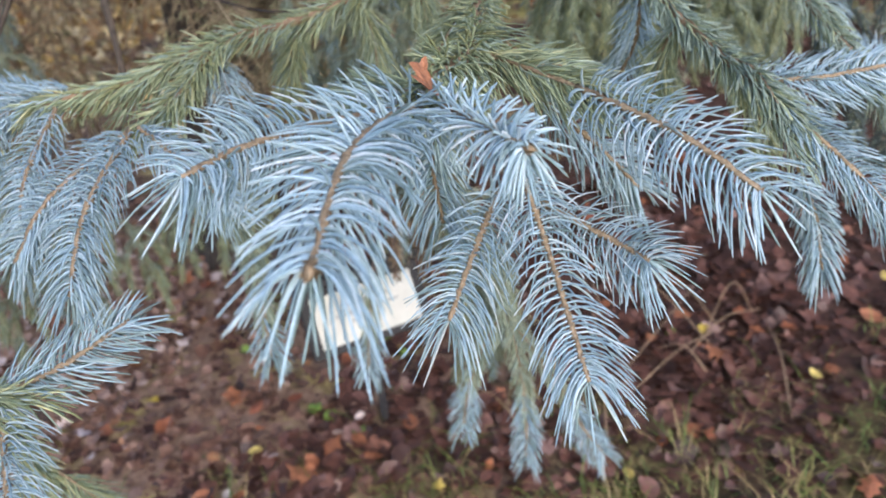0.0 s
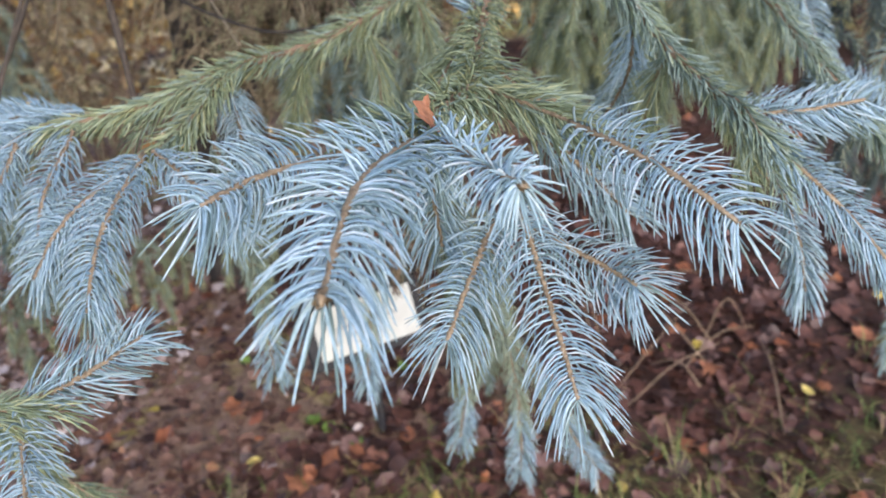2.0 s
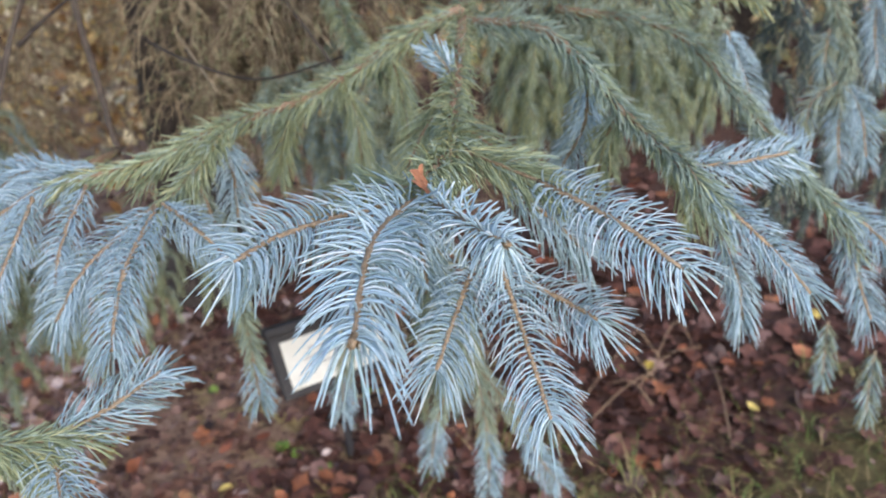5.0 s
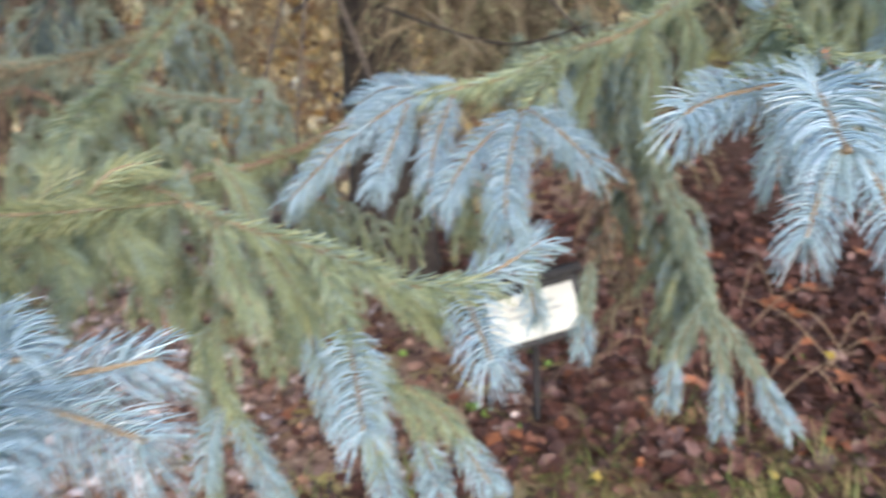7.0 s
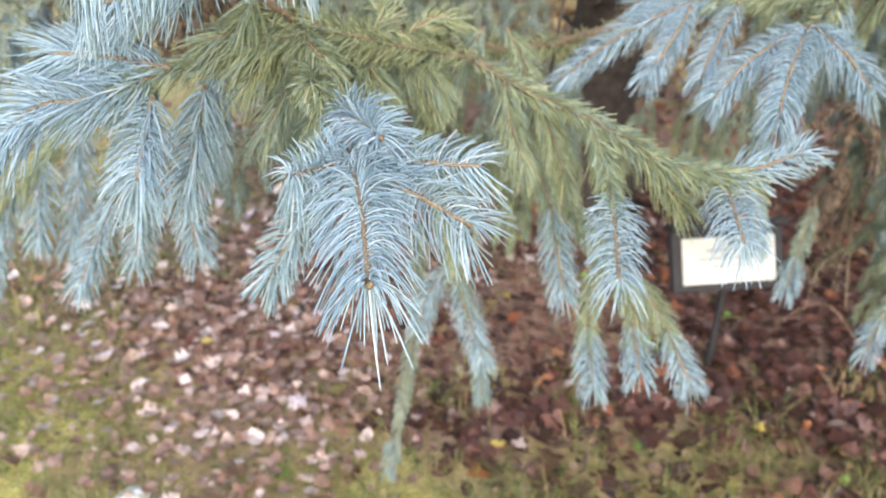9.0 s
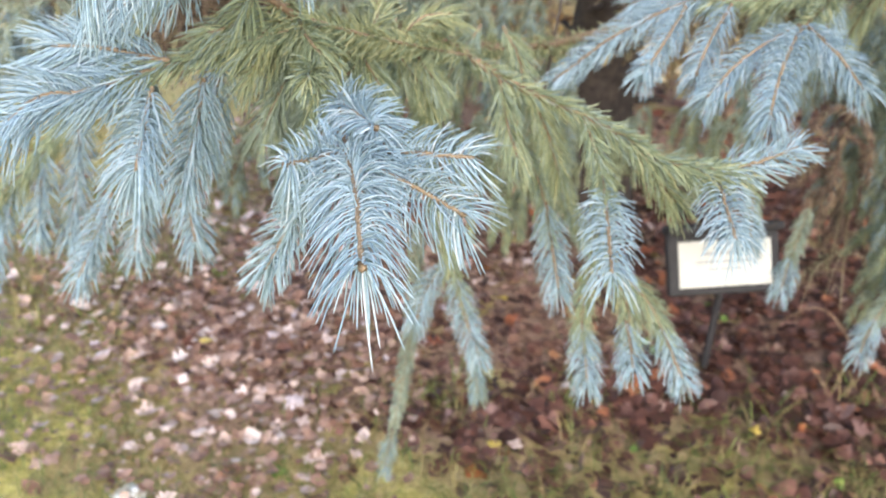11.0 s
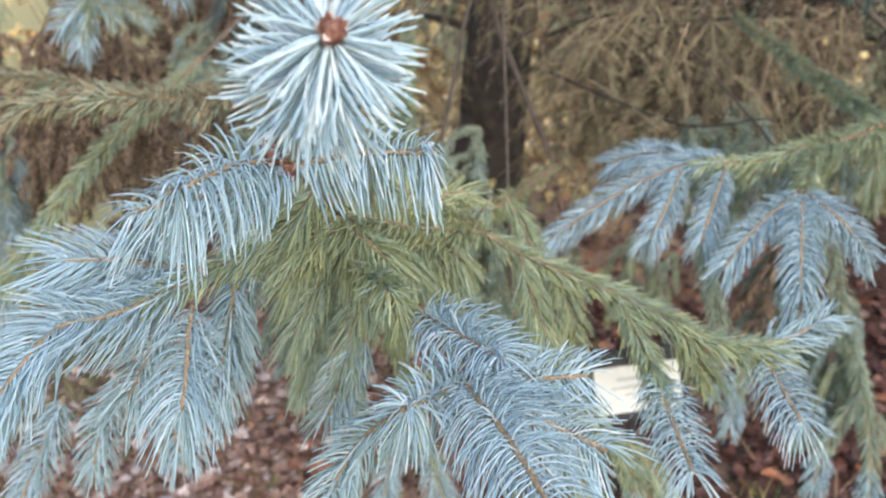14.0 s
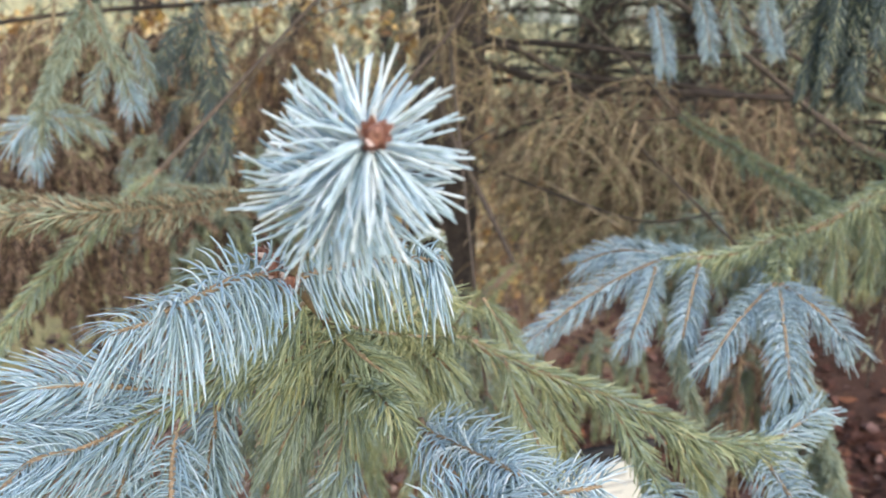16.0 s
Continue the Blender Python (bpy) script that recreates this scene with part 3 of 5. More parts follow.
b = bough()
limb(b, [(-0.424, 0.519, 0.960), (-0.343, 0.495, 0.936), (-0.260, 0.482, 0.920), (-0.182, 0.459, 0.901), (-0.132, 0.462, 0.902)], r=0.0045, clad='green', joined=True)
shoot(b, 'teal', [(-0.138, 0.467, 0.898), (-0.108, 0.493, 0.901), (-0.075, 0.524, 0.913)])
shoot(b, 'blue', [(-0.135, 0.468, 0.897), (-0.119, 0.437, 0.881), (-0.103, 0.404, 0.868)])
limb(b, [(-0.263, 0.480, 0.920), (-0.235, 0.447, 0.893), (-0.221, 0.422, 0.879)], r=0.0025, clad='green')
shoot(b, 'blue', [(-0.221, 0.422, 0.879), (-0.207, 0.387, 0.865), (-0.186, 0.334, 0.848)])
shoot(b, 'green', [(-0.353, 0.488, 0.940), (-0.336, 0.468, 0.910), (-0.315, 0.450, 0.880)])
shoot(b, 'green', [(-0.424, 0.512, 0.956), (-0.435, 0.512, 0.918), (-0.449, 0.518, 0.876)])
shoot(b, 'green', [(-0.323, 0.489, 0.934), (-0.305, 0.500, 0.893), (-0.291, 0.513, 0.841)])
shoot(b, 'green', [(-0.217, 0.475, 0.909), (-0.187, 0.485, 0.871), (-0.169, 0.497, 0.847)])

b = bough()
limb(b, [(-0.390, 0.726, 0.802), (-0.313, 0.646, 0.736), (-0.249, 0.612, 0.693)], r=0.003, clad='green')
shoot(b, 'green', [(-0.273, 0.618, 0.706), (-0.270, 0.597, 0.654), (-0.264, 0.578, 0.619)])
shoot(b, 'teal', [(-0.267, 0.584, 0.631), (-0.256, 0.571, 0.601), (-0.244, 0.555, 0.566)])
shoot(b, 'green', [(-0.249, 0.612, 0.693), (-0.220, 0.597, 0.662), (-0.208, 0.578, 0.638)])
shoot(b, 'teal', [(-0.215, 0.582, 0.649), (-0.201, 0.564, 0.625), (-0.193, 0.549, 0.610)])
shoot(b, 'green', [(-0.236, 0.611, 0.697), (-0.196, 0.602, 0.667), (-0.173, 0.595, 0.639)])
shoot(b, 'teal', [(-0.177, 0.596, 0.645), (-0.158, 0.588, 0.616), (-0.140, 0.581, 0.591)])
shoot(b, 'teal', [(-0.328, 0.594, 0.770), (-0.312, 0.577, 0.730), (-0.290, 0.551, 0.686)])
shoot(b, 'green', [(-0.373, 0.630, 0.817), (-0.341, 0.606, 0.784), (-0.319, 0.584, 0.747)])
limb(b, [(-0.550, 0.727, 0.769), (-0.512, 0.691, 0.681), (-0.469, 0.662, 0.601)], r=0.003, clad='green')
shoot(b, 'teal', [(-0.469, 0.662, 0.601), (-0.441, 0.642, 0.548), (-0.412, 0.627, 0.501)])
shoot(b, 'teal', [(-0.483, 0.663, 0.614), (-0.511, 0.664, 0.560), (-0.515, 0.638, 0.521)])
shoot(b, 'grey', [(-0.469, 0.748, 0.433), (-0.454, 0.727, 0.388), (-0.446, 0.717, 0.365)])
shoot(b, 'dull', [(-0.621, 0.842, 0.393), (-0.611, 0.795, 0.308), (-0.606, 0.745, 0.223)])
shoot(b, 'grey', [(-0.603, 0.741, 0.214), (-0.605, 0.724, 0.189), (-0.602, 0.705, 0.155)])
shoot(b, 'dull', [(-0.621, 0.852, 0.563), (-0.621, 0.848, 0.479), (-0.616, 0.834, 0.376)])

b = bough()
limb(b, [(0.012, 1.136, 0.857), (0.077, 1.057, 0.693), (0.121, 1.001, 0.580)], r=0.003, clad='dull')
shoot(b, 'dull', [(0.114, 1.008, 0.594), (0.085, 0.982, 0.547), (0.068, 0.960, 0.506)])
shoot(b, 'teal', [(0.072, 0.967, 0.519), (0.066, 0.953, 0.492), (0.063, 0.940, 0.468)])
shoot(b, 'dull', [(0.121, 1.005, 0.587), (0.132, 0.980, 0.538), (0.142, 0.952, 0.481)])
shoot(b, 'teal', [(0.136, 0.962, 0.502), (0.140, 0.945, 0.467), (0.140, 0.925, 0.429)])
shoot(b, 'dull', [(0.125, 1.001, 0.580), (0.167, 0.978, 0.529), (0.197, 0.958, 0.486)])
shoot(b, 'teal', [(0.189, 0.964, 0.500), (0.208, 0.947, 0.464), (0.234, 0.932, 0.432)])
limb(b, [(-0.188, 0.948, 0.876), (-0.159, 0.905, 0.821), (-0.139, 0.865, 0.774)], r=0.003, clad='dull')
shoot(b, 'dull', [(-0.142, 0.871, 0.786), (-0.127, 0.848, 0.739), (-0.118, 0.830, 0.703)])
shoot(b, 'teal', [(-0.122, 0.833, 0.709), (-0.116, 0.821, 0.685), (-0.113, 0.812, 0.668)])
shoot(b, 'grey', [(0.599, 1.048, 0.613), (0.594, 1.030, 0.578), (0.590, 1.014, 0.547)])
shoot(b, 'grey', [(0.661, 1.032, 0.575), (0.652, 1.011, 0.533), (0.647, 0.992, 0.499)])
shoot(b, 'dull', [(-0.052, 1.036, 0.640), (-0.056, 1.022, 0.598), (-0.060, 1.008, 0.560)])
shoot(b, 'teal', [(-0.060, 1.010, 0.565), (-0.062, 1.000, 0.540), (-0.063, 0.990, 0.512)])
branchlet(b, 'teal', (0.005, 1.181, 0.823), 0.20)
branchlet(b, 'teal', (0.033, 1.156, 0.771), 0.20)
branchlet(b, 'teal', (0.061, 1.109, 0.720), 0.20)
branchlet(b, 'teal', (0.087, 1.081, 0.662), 0.18)
branchlet(b, 'teal', (0.110, 1.056, 0.611), 0.16)
branchlet(b, 'green', (0.018, 1.198, 0.790), 0.20)
branchlet(b, 'green', (0.075, 1.125, 0.684), 0.20)
branchlet(b, 'green', (0.099, 1.058, 0.638), 0.18)

b = bough()
limb(b, [(-0.818, 0.764, 1.032), (-0.867, 0.586, 0.932), (-0.893, 0.463, 0.828), (-0.905, 0.370, 0.763)], r=0.004, clad='green')
shoot(b, 'teal', [(-0.900, 0.406, 0.787), (-0.894, 0.380, 0.739), (-0.885, 0.358, 0.697)])
shoot(b, 'teal', [(-0.893, 0.463, 0.828), (-0.882, 0.431, 0.752), (-0.871, 0.390, 0.677)])
shoot(b, 'teal', [(-0.907, 0.373, 0.769), (-0.930, 0.348, 0.714), (-0.928, 0.315, 0.659)])
shoot(b, 'teal', [(-0.752, 0.359, 0.783), (-0.767, 0.339, 0.731), (-0.774, 0.311, 0.691)])
shoot(b, 'teal', [(-0.691, 0.357, 0.811), (-0.708, 0.352, 0.769), (-0.713, 0.340, 0.723)])
shoot(b, 'teal', [(-0.642, 0.346, 0.834), (-0.631, 0.344, 0.792), (-0.619, 0.335, 0.766)])

b = bough()
limb(b, [(-0.566, 2.043, 1.123), (-0.343, 1.904, 1.086), (-0.091, 1.784, 1.098), (0.165, 1.740, 1.101)], r=0.011, bark=9)
limb(b, [(-0.537, 1.913, 0.940), (-0.383, 1.723, 1.028), (-0.242, 1.512, 1.050), (-0.069, 1.467, 1.085)], r=0.005, bark=9)
limb(b, [(-0.451, 1.451, 0.942), (-0.314, 1.308, 0.930), (-0.186, 1.242, 0.916), (-0.063, 1.265, 0.938)], r=0.003, bark=9)
limb(b, [(-0.572, 2.059, 1.179), (-0.352, 1.854, 1.185), (-0.124, 1.802, 1.172), (0.146, 1.849, 1.208)], r=0.009, bark=9)
branchlet(b, 'dead', (-0.376, 1.567, 1.033), 0.30)
branchlet(b, 'dead', (-0.319, 1.525, 1.042), 0.30)
branchlet(b, 'dead', (-0.264, 1.481, 1.046), 0.28)
branchlet(b, 'dead', (-0.221, 1.489, 1.054), 0.30)
branchlet(b, 'dead', (-0.172, 1.448, 1.068), 0.30)
branchlet(b, 'dead', (-0.120, 1.457, 1.077), 0.30)
branchlet(b, 'dead', (-0.076, 1.415, 1.090), 0.30)
branchlet(b, 'dead', (-0.244, 1.237, 0.926), 0.15)
branchlet(b, 'dead', (-0.437, 1.892, 1.086), 0.30)
branchlet(b, 'dead', (0.018, 1.690, 1.088), 0.30)
branchlet(b, 'dead', (0.088, 1.701, 1.092), 0.30)
branchlet(b, 'dead', (-0.409, 1.476, 0.990), 0.26)
branchlet(b, 'dead', (-0.360, 1.443, 1.055), 0.30)
branchlet(b, 'dead', (-0.330, 1.495, 1.080), 0.30)
branchlet(b, 'dead', (-0.290, 1.449, 1.100), 0.32)
branchlet(b, 'dead', (-0.244, 1.496, 1.080), 0.30)
branchlet(b, 'dead', (-0.212, 1.441, 1.060), 0.30)
branchlet(b, 'dead', (-0.165, 1.541, 1.080), 0.30)
branchlet(b, 'dead', (-0.125, 1.485, 1.060), 0.28)
branchlet(b, 'dead', (-0.074, 1.525, 1.030), 0.26)
branchlet(b, 'dead', (-0.349, 1.552, 1.140), 0.26)
branchlet(b, 'dead', (-0.179, 1.598, 1.140), 0.28)
branchlet(b, 'dead', (-0.517, 1.638, 1.140), 0.26)
branchlet(b, 'dead', (-0.601, 1.682, 1.220), 0.26)
branchlet(b, 'dead', (-0.641, 1.677, 1.280), 0.24)
branchlet(b, 'dead', (-0.557, 1.691, 1.290), 0.24)
limb(b, [(-0.640, 1.960, 1.150), (-0.496, 1.848, 1.172), (-0.348, 1.854, 1.118), (-0.129, 1.847, 1.112), (0.078, 1.819, 1.098), (0.221, 1.790, 1.135)], r=0.009, bark=9)
branchlet(b, 'brown', (-0.240, 1.534, 1.036), 0.20)
branchlet(b, 'brown', (-0.135, 1.503, 1.060), 0.22)
branchlet(b, 'brown', (-0.295, 1.578, 1.032), 0.25)
branchlet(b, 'brown', (-0.185, 1.546, 1.051), 0.20)
branchlet(b, 'brown', (-0.082, 1.514, 1.074), 0.22)
branchlet(b, 'brown', (0.016, 1.737, 1.071), 0.25)
branchlet(b, 'brown', (0.098, 1.803, 1.078), 0.25)
branchlet(b, 'brown', (-0.485, 1.987, 1.076), 0.30)
branchlet(b, 'brown', (-0.379, 2.116, 1.105), 0.30)
branchlet(b, 'brown', (-0.260, 2.130, 1.099), 0.25)
branchlet(b, 'brown', (-0.114, 2.153, 1.108), 0.25)
branchlet(b, 'brown', (0.032, 2.175, 1.118), 0.30)
branchlet(b, 'brown', (0.151, 2.190, 1.112), 0.30)
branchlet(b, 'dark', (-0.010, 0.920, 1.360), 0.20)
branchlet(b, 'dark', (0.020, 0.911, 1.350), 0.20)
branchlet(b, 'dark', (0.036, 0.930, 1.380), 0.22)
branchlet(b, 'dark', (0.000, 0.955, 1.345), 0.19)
shoot(b, 'mid', [(-0.206, 1.347, 1.273), (-0.188, 1.333, 1.218), (-0.178, 1.320, 1.172)])
shoot(b, 'teal', [(-0.128, 1.445, 1.299), (-0.107, 1.433, 1.251), (-0.096, 1.418, 1.198)])
shoot(b, 'grey', [(-0.073, 1.453, 1.302), (-0.061, 1.437, 1.245), (-0.041, 1.426, 1.197)])
shoot(b, 'teal', [(0.007, 1.545, 1.310), (0.019, 1.529, 1.249), (0.034, 1.518, 1.209)])

b = bough()
limb(b, [(-0.739, 1.182, 0.968), (-0.715, 0.801, 1.002), (-0.751, 0.529, 1.033), (-0.837, 0.560, 1.020), (-0.887, 0.530, 1.010)], r=0.0022, clad='straw', bark=7)
branchlet(b, 'brown', (-0.998, 0.728, 0.974), 0.15)
branchlet(b, 'brown', (-0.966, 0.761, 0.965), 0.15)
branchlet(b, 'brown', (-0.929, 0.806, 0.959), 0.16)
branchlet(b, 'brown', (-0.909, 0.891, 0.950), 0.17)
branchlet(b, 'brown', (-0.889, 0.996, 0.940), 0.20)
branchlet(b, 'brown', (-0.868, 1.101, 0.931), 0.22)
branchlet(b, 'brown', (-0.855, 1.256, 0.914), 0.22)
branchlet(b, 'brown', (-1.040, 0.721, 0.971), 0.15)
branchlet(b, 'brown', (-1.029, 0.821, 0.949), 0.16)
branchlet(b, 'brown', (-0.995, 0.875, 0.937), 0.16)
branchlet(b, 'brown', (-0.958, 1.083, 0.912), 0.20)
branchlet(b, 'brown', (-1.082, 0.789, 0.867), 0.20)
limb(b, [(-0.735, 2.127, 1.475), (-1.000, 1.432, 1.387), (-0.992, 0.851, 1.290), (-1.081, 0.659, 1.217)], r=0.004, clad='dull', bark=9)
branchlet(b, 'brown', (-1.547, 1.646, 1.119), 0.35)
branchlet(b, 'brown', (-1.478, 1.769, 1.148), 0.40)
branchlet(b, 'brown', (-1.316, 1.674, 1.110), 0.40)
branchlet(b, 'brown', (-1.301, 1.877, 1.077), 0.35)
branchlet(b, 'brown', (-1.521, 1.509, 1.005), 0.30)
branchlet(b, 'brown', (-1.427, 1.572, 0.995), 0.30)
branchlet(b, 'brown', (-1.377, 1.726, 0.959), 0.30)
branchlet(b, 'brown', (-1.317, 1.841, 0.967), 0.30)
branchlet(b, 'brown', (-1.097, 1.970, 0.944), 0.30)
branchlet(b, 'dead', (-1.411, 1.484, 1.221), 0.40)
branchlet(b, 'dead', (-1.192, 1.739, 1.266), 0.40)
branchlet(b, 'dead', (-0.894, 2.166, 1.155), 0.40)
branchlet(b, 'dead', (-1.005, 2.053, 1.178), 0.30)
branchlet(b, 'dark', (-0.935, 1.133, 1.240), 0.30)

b = bough()
limb(b, [(0.183, 1.530, 1.143), (0.230, 1.006, 1.103), (0.303, 0.885, 1.104), (0.403, 0.886, 1.095)], r=0.006, clad='green')
branchlet(b, 'green', (0.169, 1.063, 1.057), 0.17)
branchlet(b, 'green', (0.192, 1.128, 1.071), 0.20)
branchlet(b, 'green', (0.212, 1.008, 1.054), 0.17)
branchlet(b, 'green', (0.255, 1.127, 1.062), 0.20)
branchlet(b, 'green', (0.277, 1.064, 1.046), 0.18)
branchlet(b, 'green', (0.320, 1.178, 1.043), 0.20)
branchlet(b, 'green', (0.332, 1.108, 1.014), 0.16)
branchlet(b, 'green', (0.371, 1.180, 1.040), 0.20)
branchlet(b, 'green', (0.411, 1.215, 0.994), 0.17)
branchlet(b, 'green', (0.430, 1.179, 1.031), 0.17)
branchlet(b, 'green', (0.465, 1.213, 0.985), 0.15)
branchlet(b, 'green', (0.244, 1.138, 0.974), 0.16)
branchlet(b, 'green', (0.317, 1.180, 0.937), 0.15)
branchlet(b, 'green', (0.386, 1.175, 0.920), 0.14)
branchlet(b, 'teal', (0.210, 1.197, 0.983), 0.20)
branchlet(b, 'teal', (0.285, 1.253, 0.975), 0.20)
branchlet(b, 'teal', (0.391, 1.304, 0.951), 0.20)
branchlet(b, 'teal', (0.458, 1.299, 0.932), 0.16)
limb(b, [(0.548, 1.511, 1.060), (0.610, 1.325, 1.019), (0.643, 1.266, 0.934), (0.626, 1.210, 0.860)], r=0.004, clad='dull')
shoot(b, 'grey', [(0.623, 1.272, 0.949), (0.612, 1.244, 0.928), (0.607, 1.224, 0.906)])
shoot(b, 'teal', [(0.630, 1.214, 0.867), (0.624, 1.184, 0.827), (0.622, 1.156, 0.787)])
shoot(b, 'grey', [(0.627, 1.225, 0.888), (0.594, 1.212, 0.868), (0.582, 1.195, 0.837)])
shoot(b, 'teal', [(0.635, 1.225, 0.888), (0.658, 1.208, 0.851), (0.664, 1.178, 0.794)])
shoot(b, 'grey', [(0.646, 1.236, 0.842), (0.678, 1.232, 0.829), (0.711, 1.235, 0.831)])
limb(b, [(0.624, 1.364, 1.012), (0.708, 1.359, 0.993), (0.765, 1.331, 0.930)], r=0.004, clad='dull')
shoot(b, 'teal', [(0.712, 1.352, 0.977), (0.706, 1.328, 0.932), (0.705, 1.294, 0.882)])
shoot(b, 'grey', [(0.732, 1.345, 0.961), (0.748, 1.318, 0.908), (0.751, 1.288, 0.865)])
shoot(b, 'teal', [(0.757, 1.330, 0.930), (0.798, 1.309, 0.883), (0.809, 1.279, 0.839)])
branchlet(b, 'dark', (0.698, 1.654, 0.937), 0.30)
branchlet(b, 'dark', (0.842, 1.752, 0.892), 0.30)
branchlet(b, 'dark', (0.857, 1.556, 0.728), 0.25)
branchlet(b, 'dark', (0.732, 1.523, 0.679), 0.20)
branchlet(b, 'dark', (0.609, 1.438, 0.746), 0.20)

b = bough()
limb(b, [(-0.131, 1.477, 1.077), (-0.008, 1.038, 1.030), (0.039, 0.948, 1.012)], r=0.004, clad='green')
branchlet(b, 'teal', (-0.178, 1.259, 0.933), 0.20)
branchlet(b, 'teal', (-0.128, 1.261, 0.931), 0.22)
branchlet(b, 'teal', (-0.071, 1.200, 0.913), 0.20)
branchlet(b, 'teal', (-0.024, 1.149, 0.919), 0.16)
branchlet(b, 'teal', (0.013, 1.109, 0.945), 0.14)
branchlet(b, 'teal', (0.043, 1.117, 0.957), 0.16)
branchlet(b, 'teal', (-0.076, 1.386, 0.949), 0.25)
branchlet(b, 'green', (-0.191, 1.055, 0.755), 0.12)
branchlet(b, 'green', (-0.252, 1.112, 0.764), 0.20)
branchlet(b, 'green', (-0.354, 1.183, 0.696), 0.15)
branchlet(b, 'dead', (-0.186, 1.713, 0.941), 0.35)
branchlet(b, 'dead', (-0.099, 1.706, 0.917), 0.35)
branchlet(b, 'dead', (-0.322, 1.789, 0.886), 0.30)
branchlet(b, 'dead', (-0.421, 1.897, 0.890), 0.35)
branchlet(b, 'dead', (0.071, 1.623, 0.734), 0.25)
limb(b, [(-0.497, 1.686, 0.925), (-0.370, 1.440, 0.935), (-0.229, 1.184, 0.915)], r=0.0035, bark=7)
limb(b, [(-0.572, 1.306, 0.962), (-0.528, 1.327, 0.998), (-0.465, 1.353, 1.042)], r=0.004, bark=9)
branchlet(b, 'dead', (-0.862, 1.847, 0.845), 0.30)
branchlet(b, 'dead', (-0.777, 2.087, 0.863), 0.20)
branchlet(b, 'dead', (-0.738, 1.592, 0.773), 0.20)
branchlet(b, 'dead', (-0.952, 1.978, 0.893), 0.30)
branchlet(b, 'green', (-0.462, 1.027, 0.734), 0.16)
branchlet(b, 'green', (-0.438, 1.075, 0.716), 0.17)
branchlet(b, 'green', (-0.481, 0.989, 0.771), 0.16)
branchlet(b, 'green', (-0.412, 1.113, 0.676), 0.15)
branchlet(b, 'green', (-0.518, 0.993, 0.674), 0.15)

b = bough()
limb(b, [(-0.652, 1.134, 1.047), (-0.533, 0.700, 1.021), (-0.475, 0.494, 1.027)], r=0.005, clad='green')
branchlet(b, 'green', (-0.592, 0.586, 0.982), 0.12)
branchlet(b, 'green', (-0.584, 0.654, 0.983), 0.14)
branchlet(b, 'green', (-0.544, 0.666, 0.973), 0.15)
branchlet(b, 'green', (-0.524, 0.724, 0.950), 0.15)
branchlet(b, 'green', (-0.489, 0.748, 0.964), 0.16)
branchlet(b, 'green', (-0.497, 0.587, 0.912), 0.14)
branchlet(b, 'green', (-0.480, 0.634, 0.874), 0.16)
branchlet(b, 'green', (-0.436, 0.638, 0.845), 0.15)
branchlet(b, 'green', (-0.399, 0.641, 0.823), 0.15)
branchlet(b, 'green', (-0.529, 0.579, 0.922), 0.13)
branchlet(b, 'green', (-0.369, 0.692, 0.780), 0.14)
branchlet(b, 'teal', (-0.498, 0.924, 0.845), 0.20)
branchlet(b, 'teal', (-0.448, 0.939, 0.832), 0.20)
branchlet(b, 'teal', (-0.491, 0.981, 0.934), 0.20)
branchlet(b, 'teal', (-0.600, 0.477, 0.912), 0.13)
branchlet(b, 'teal', (-0.545, 0.434, 0.904), 0.12)
branchlet(b, 'teal', (-0.620, 0.437, 0.863), 0.12)
branchlet(b, 'brown', (-0.011, 1.273, 0.636), 0.20)
branchlet(b, 'brown', (-0.026, 1.107, 0.788), 0.20)
branchlet(b, 'dead', (0.005, 1.265, 0.611), 0.25)
branchlet(b, 'teal', (-1.131, 0.534, 0.891), 0.15)
branchlet(b, 'teal', (-1.003, 0.492, 0.933), 0.15)
branchlet(b, 'teal', (-1.155, 0.497, 0.849), 0.20)

b = bough()
limb(b, [(-1.083, 1.163, 1.319), (-0.997, 0.906, 1.215), (-1.001, 0.844, 1.142), (-0.994, 0.787, 1.081)], r=0.004, clad='dull')
shoot(b, 'teal', [(-0.994, 0.787, 1.081), (-0.993, 0.779, 1.053), (-0.993, 0.771, 1.029)])
shoot(b, 'teal', [(-0.992, 0.788, 1.085), (-1.010, 0.781, 1.070), (-1.026, 0.774, 1.051)])
shoot(b, 'grey', [(-0.991, 0.790, 1.088), (-0.972, 0.790, 1.082), (-0.956, 0.788, 1.066)])
shoot(b, 'grey', [(-1.000, 0.831, 1.099), (-0.965, 0.830, 1.079), (-0.933, 0.829, 1.063)])
limb(b, [(-0.991, 0.912, 1.230), (-0.963, 0.900, 1.180), (-0.927, 0.892, 1.138)], r=0.003, clad='dull')
shoot(b, 'teal', [(-0.931, 0.891, 1.134), (-0.923, 0.886, 1.115), (-0.913, 0.881, 1.094)])
shoot(b, 'grey', [(-0.956, 0.894, 1.158), (-0.965, 0.885, 1.131), (-0.969, 0.876, 1.101)])
shoot(b, 'grey', [(-0.969, 0.983, 1.194), (-0.948, 0.974, 1.156), (-0.933, 0.963, 1.114)])

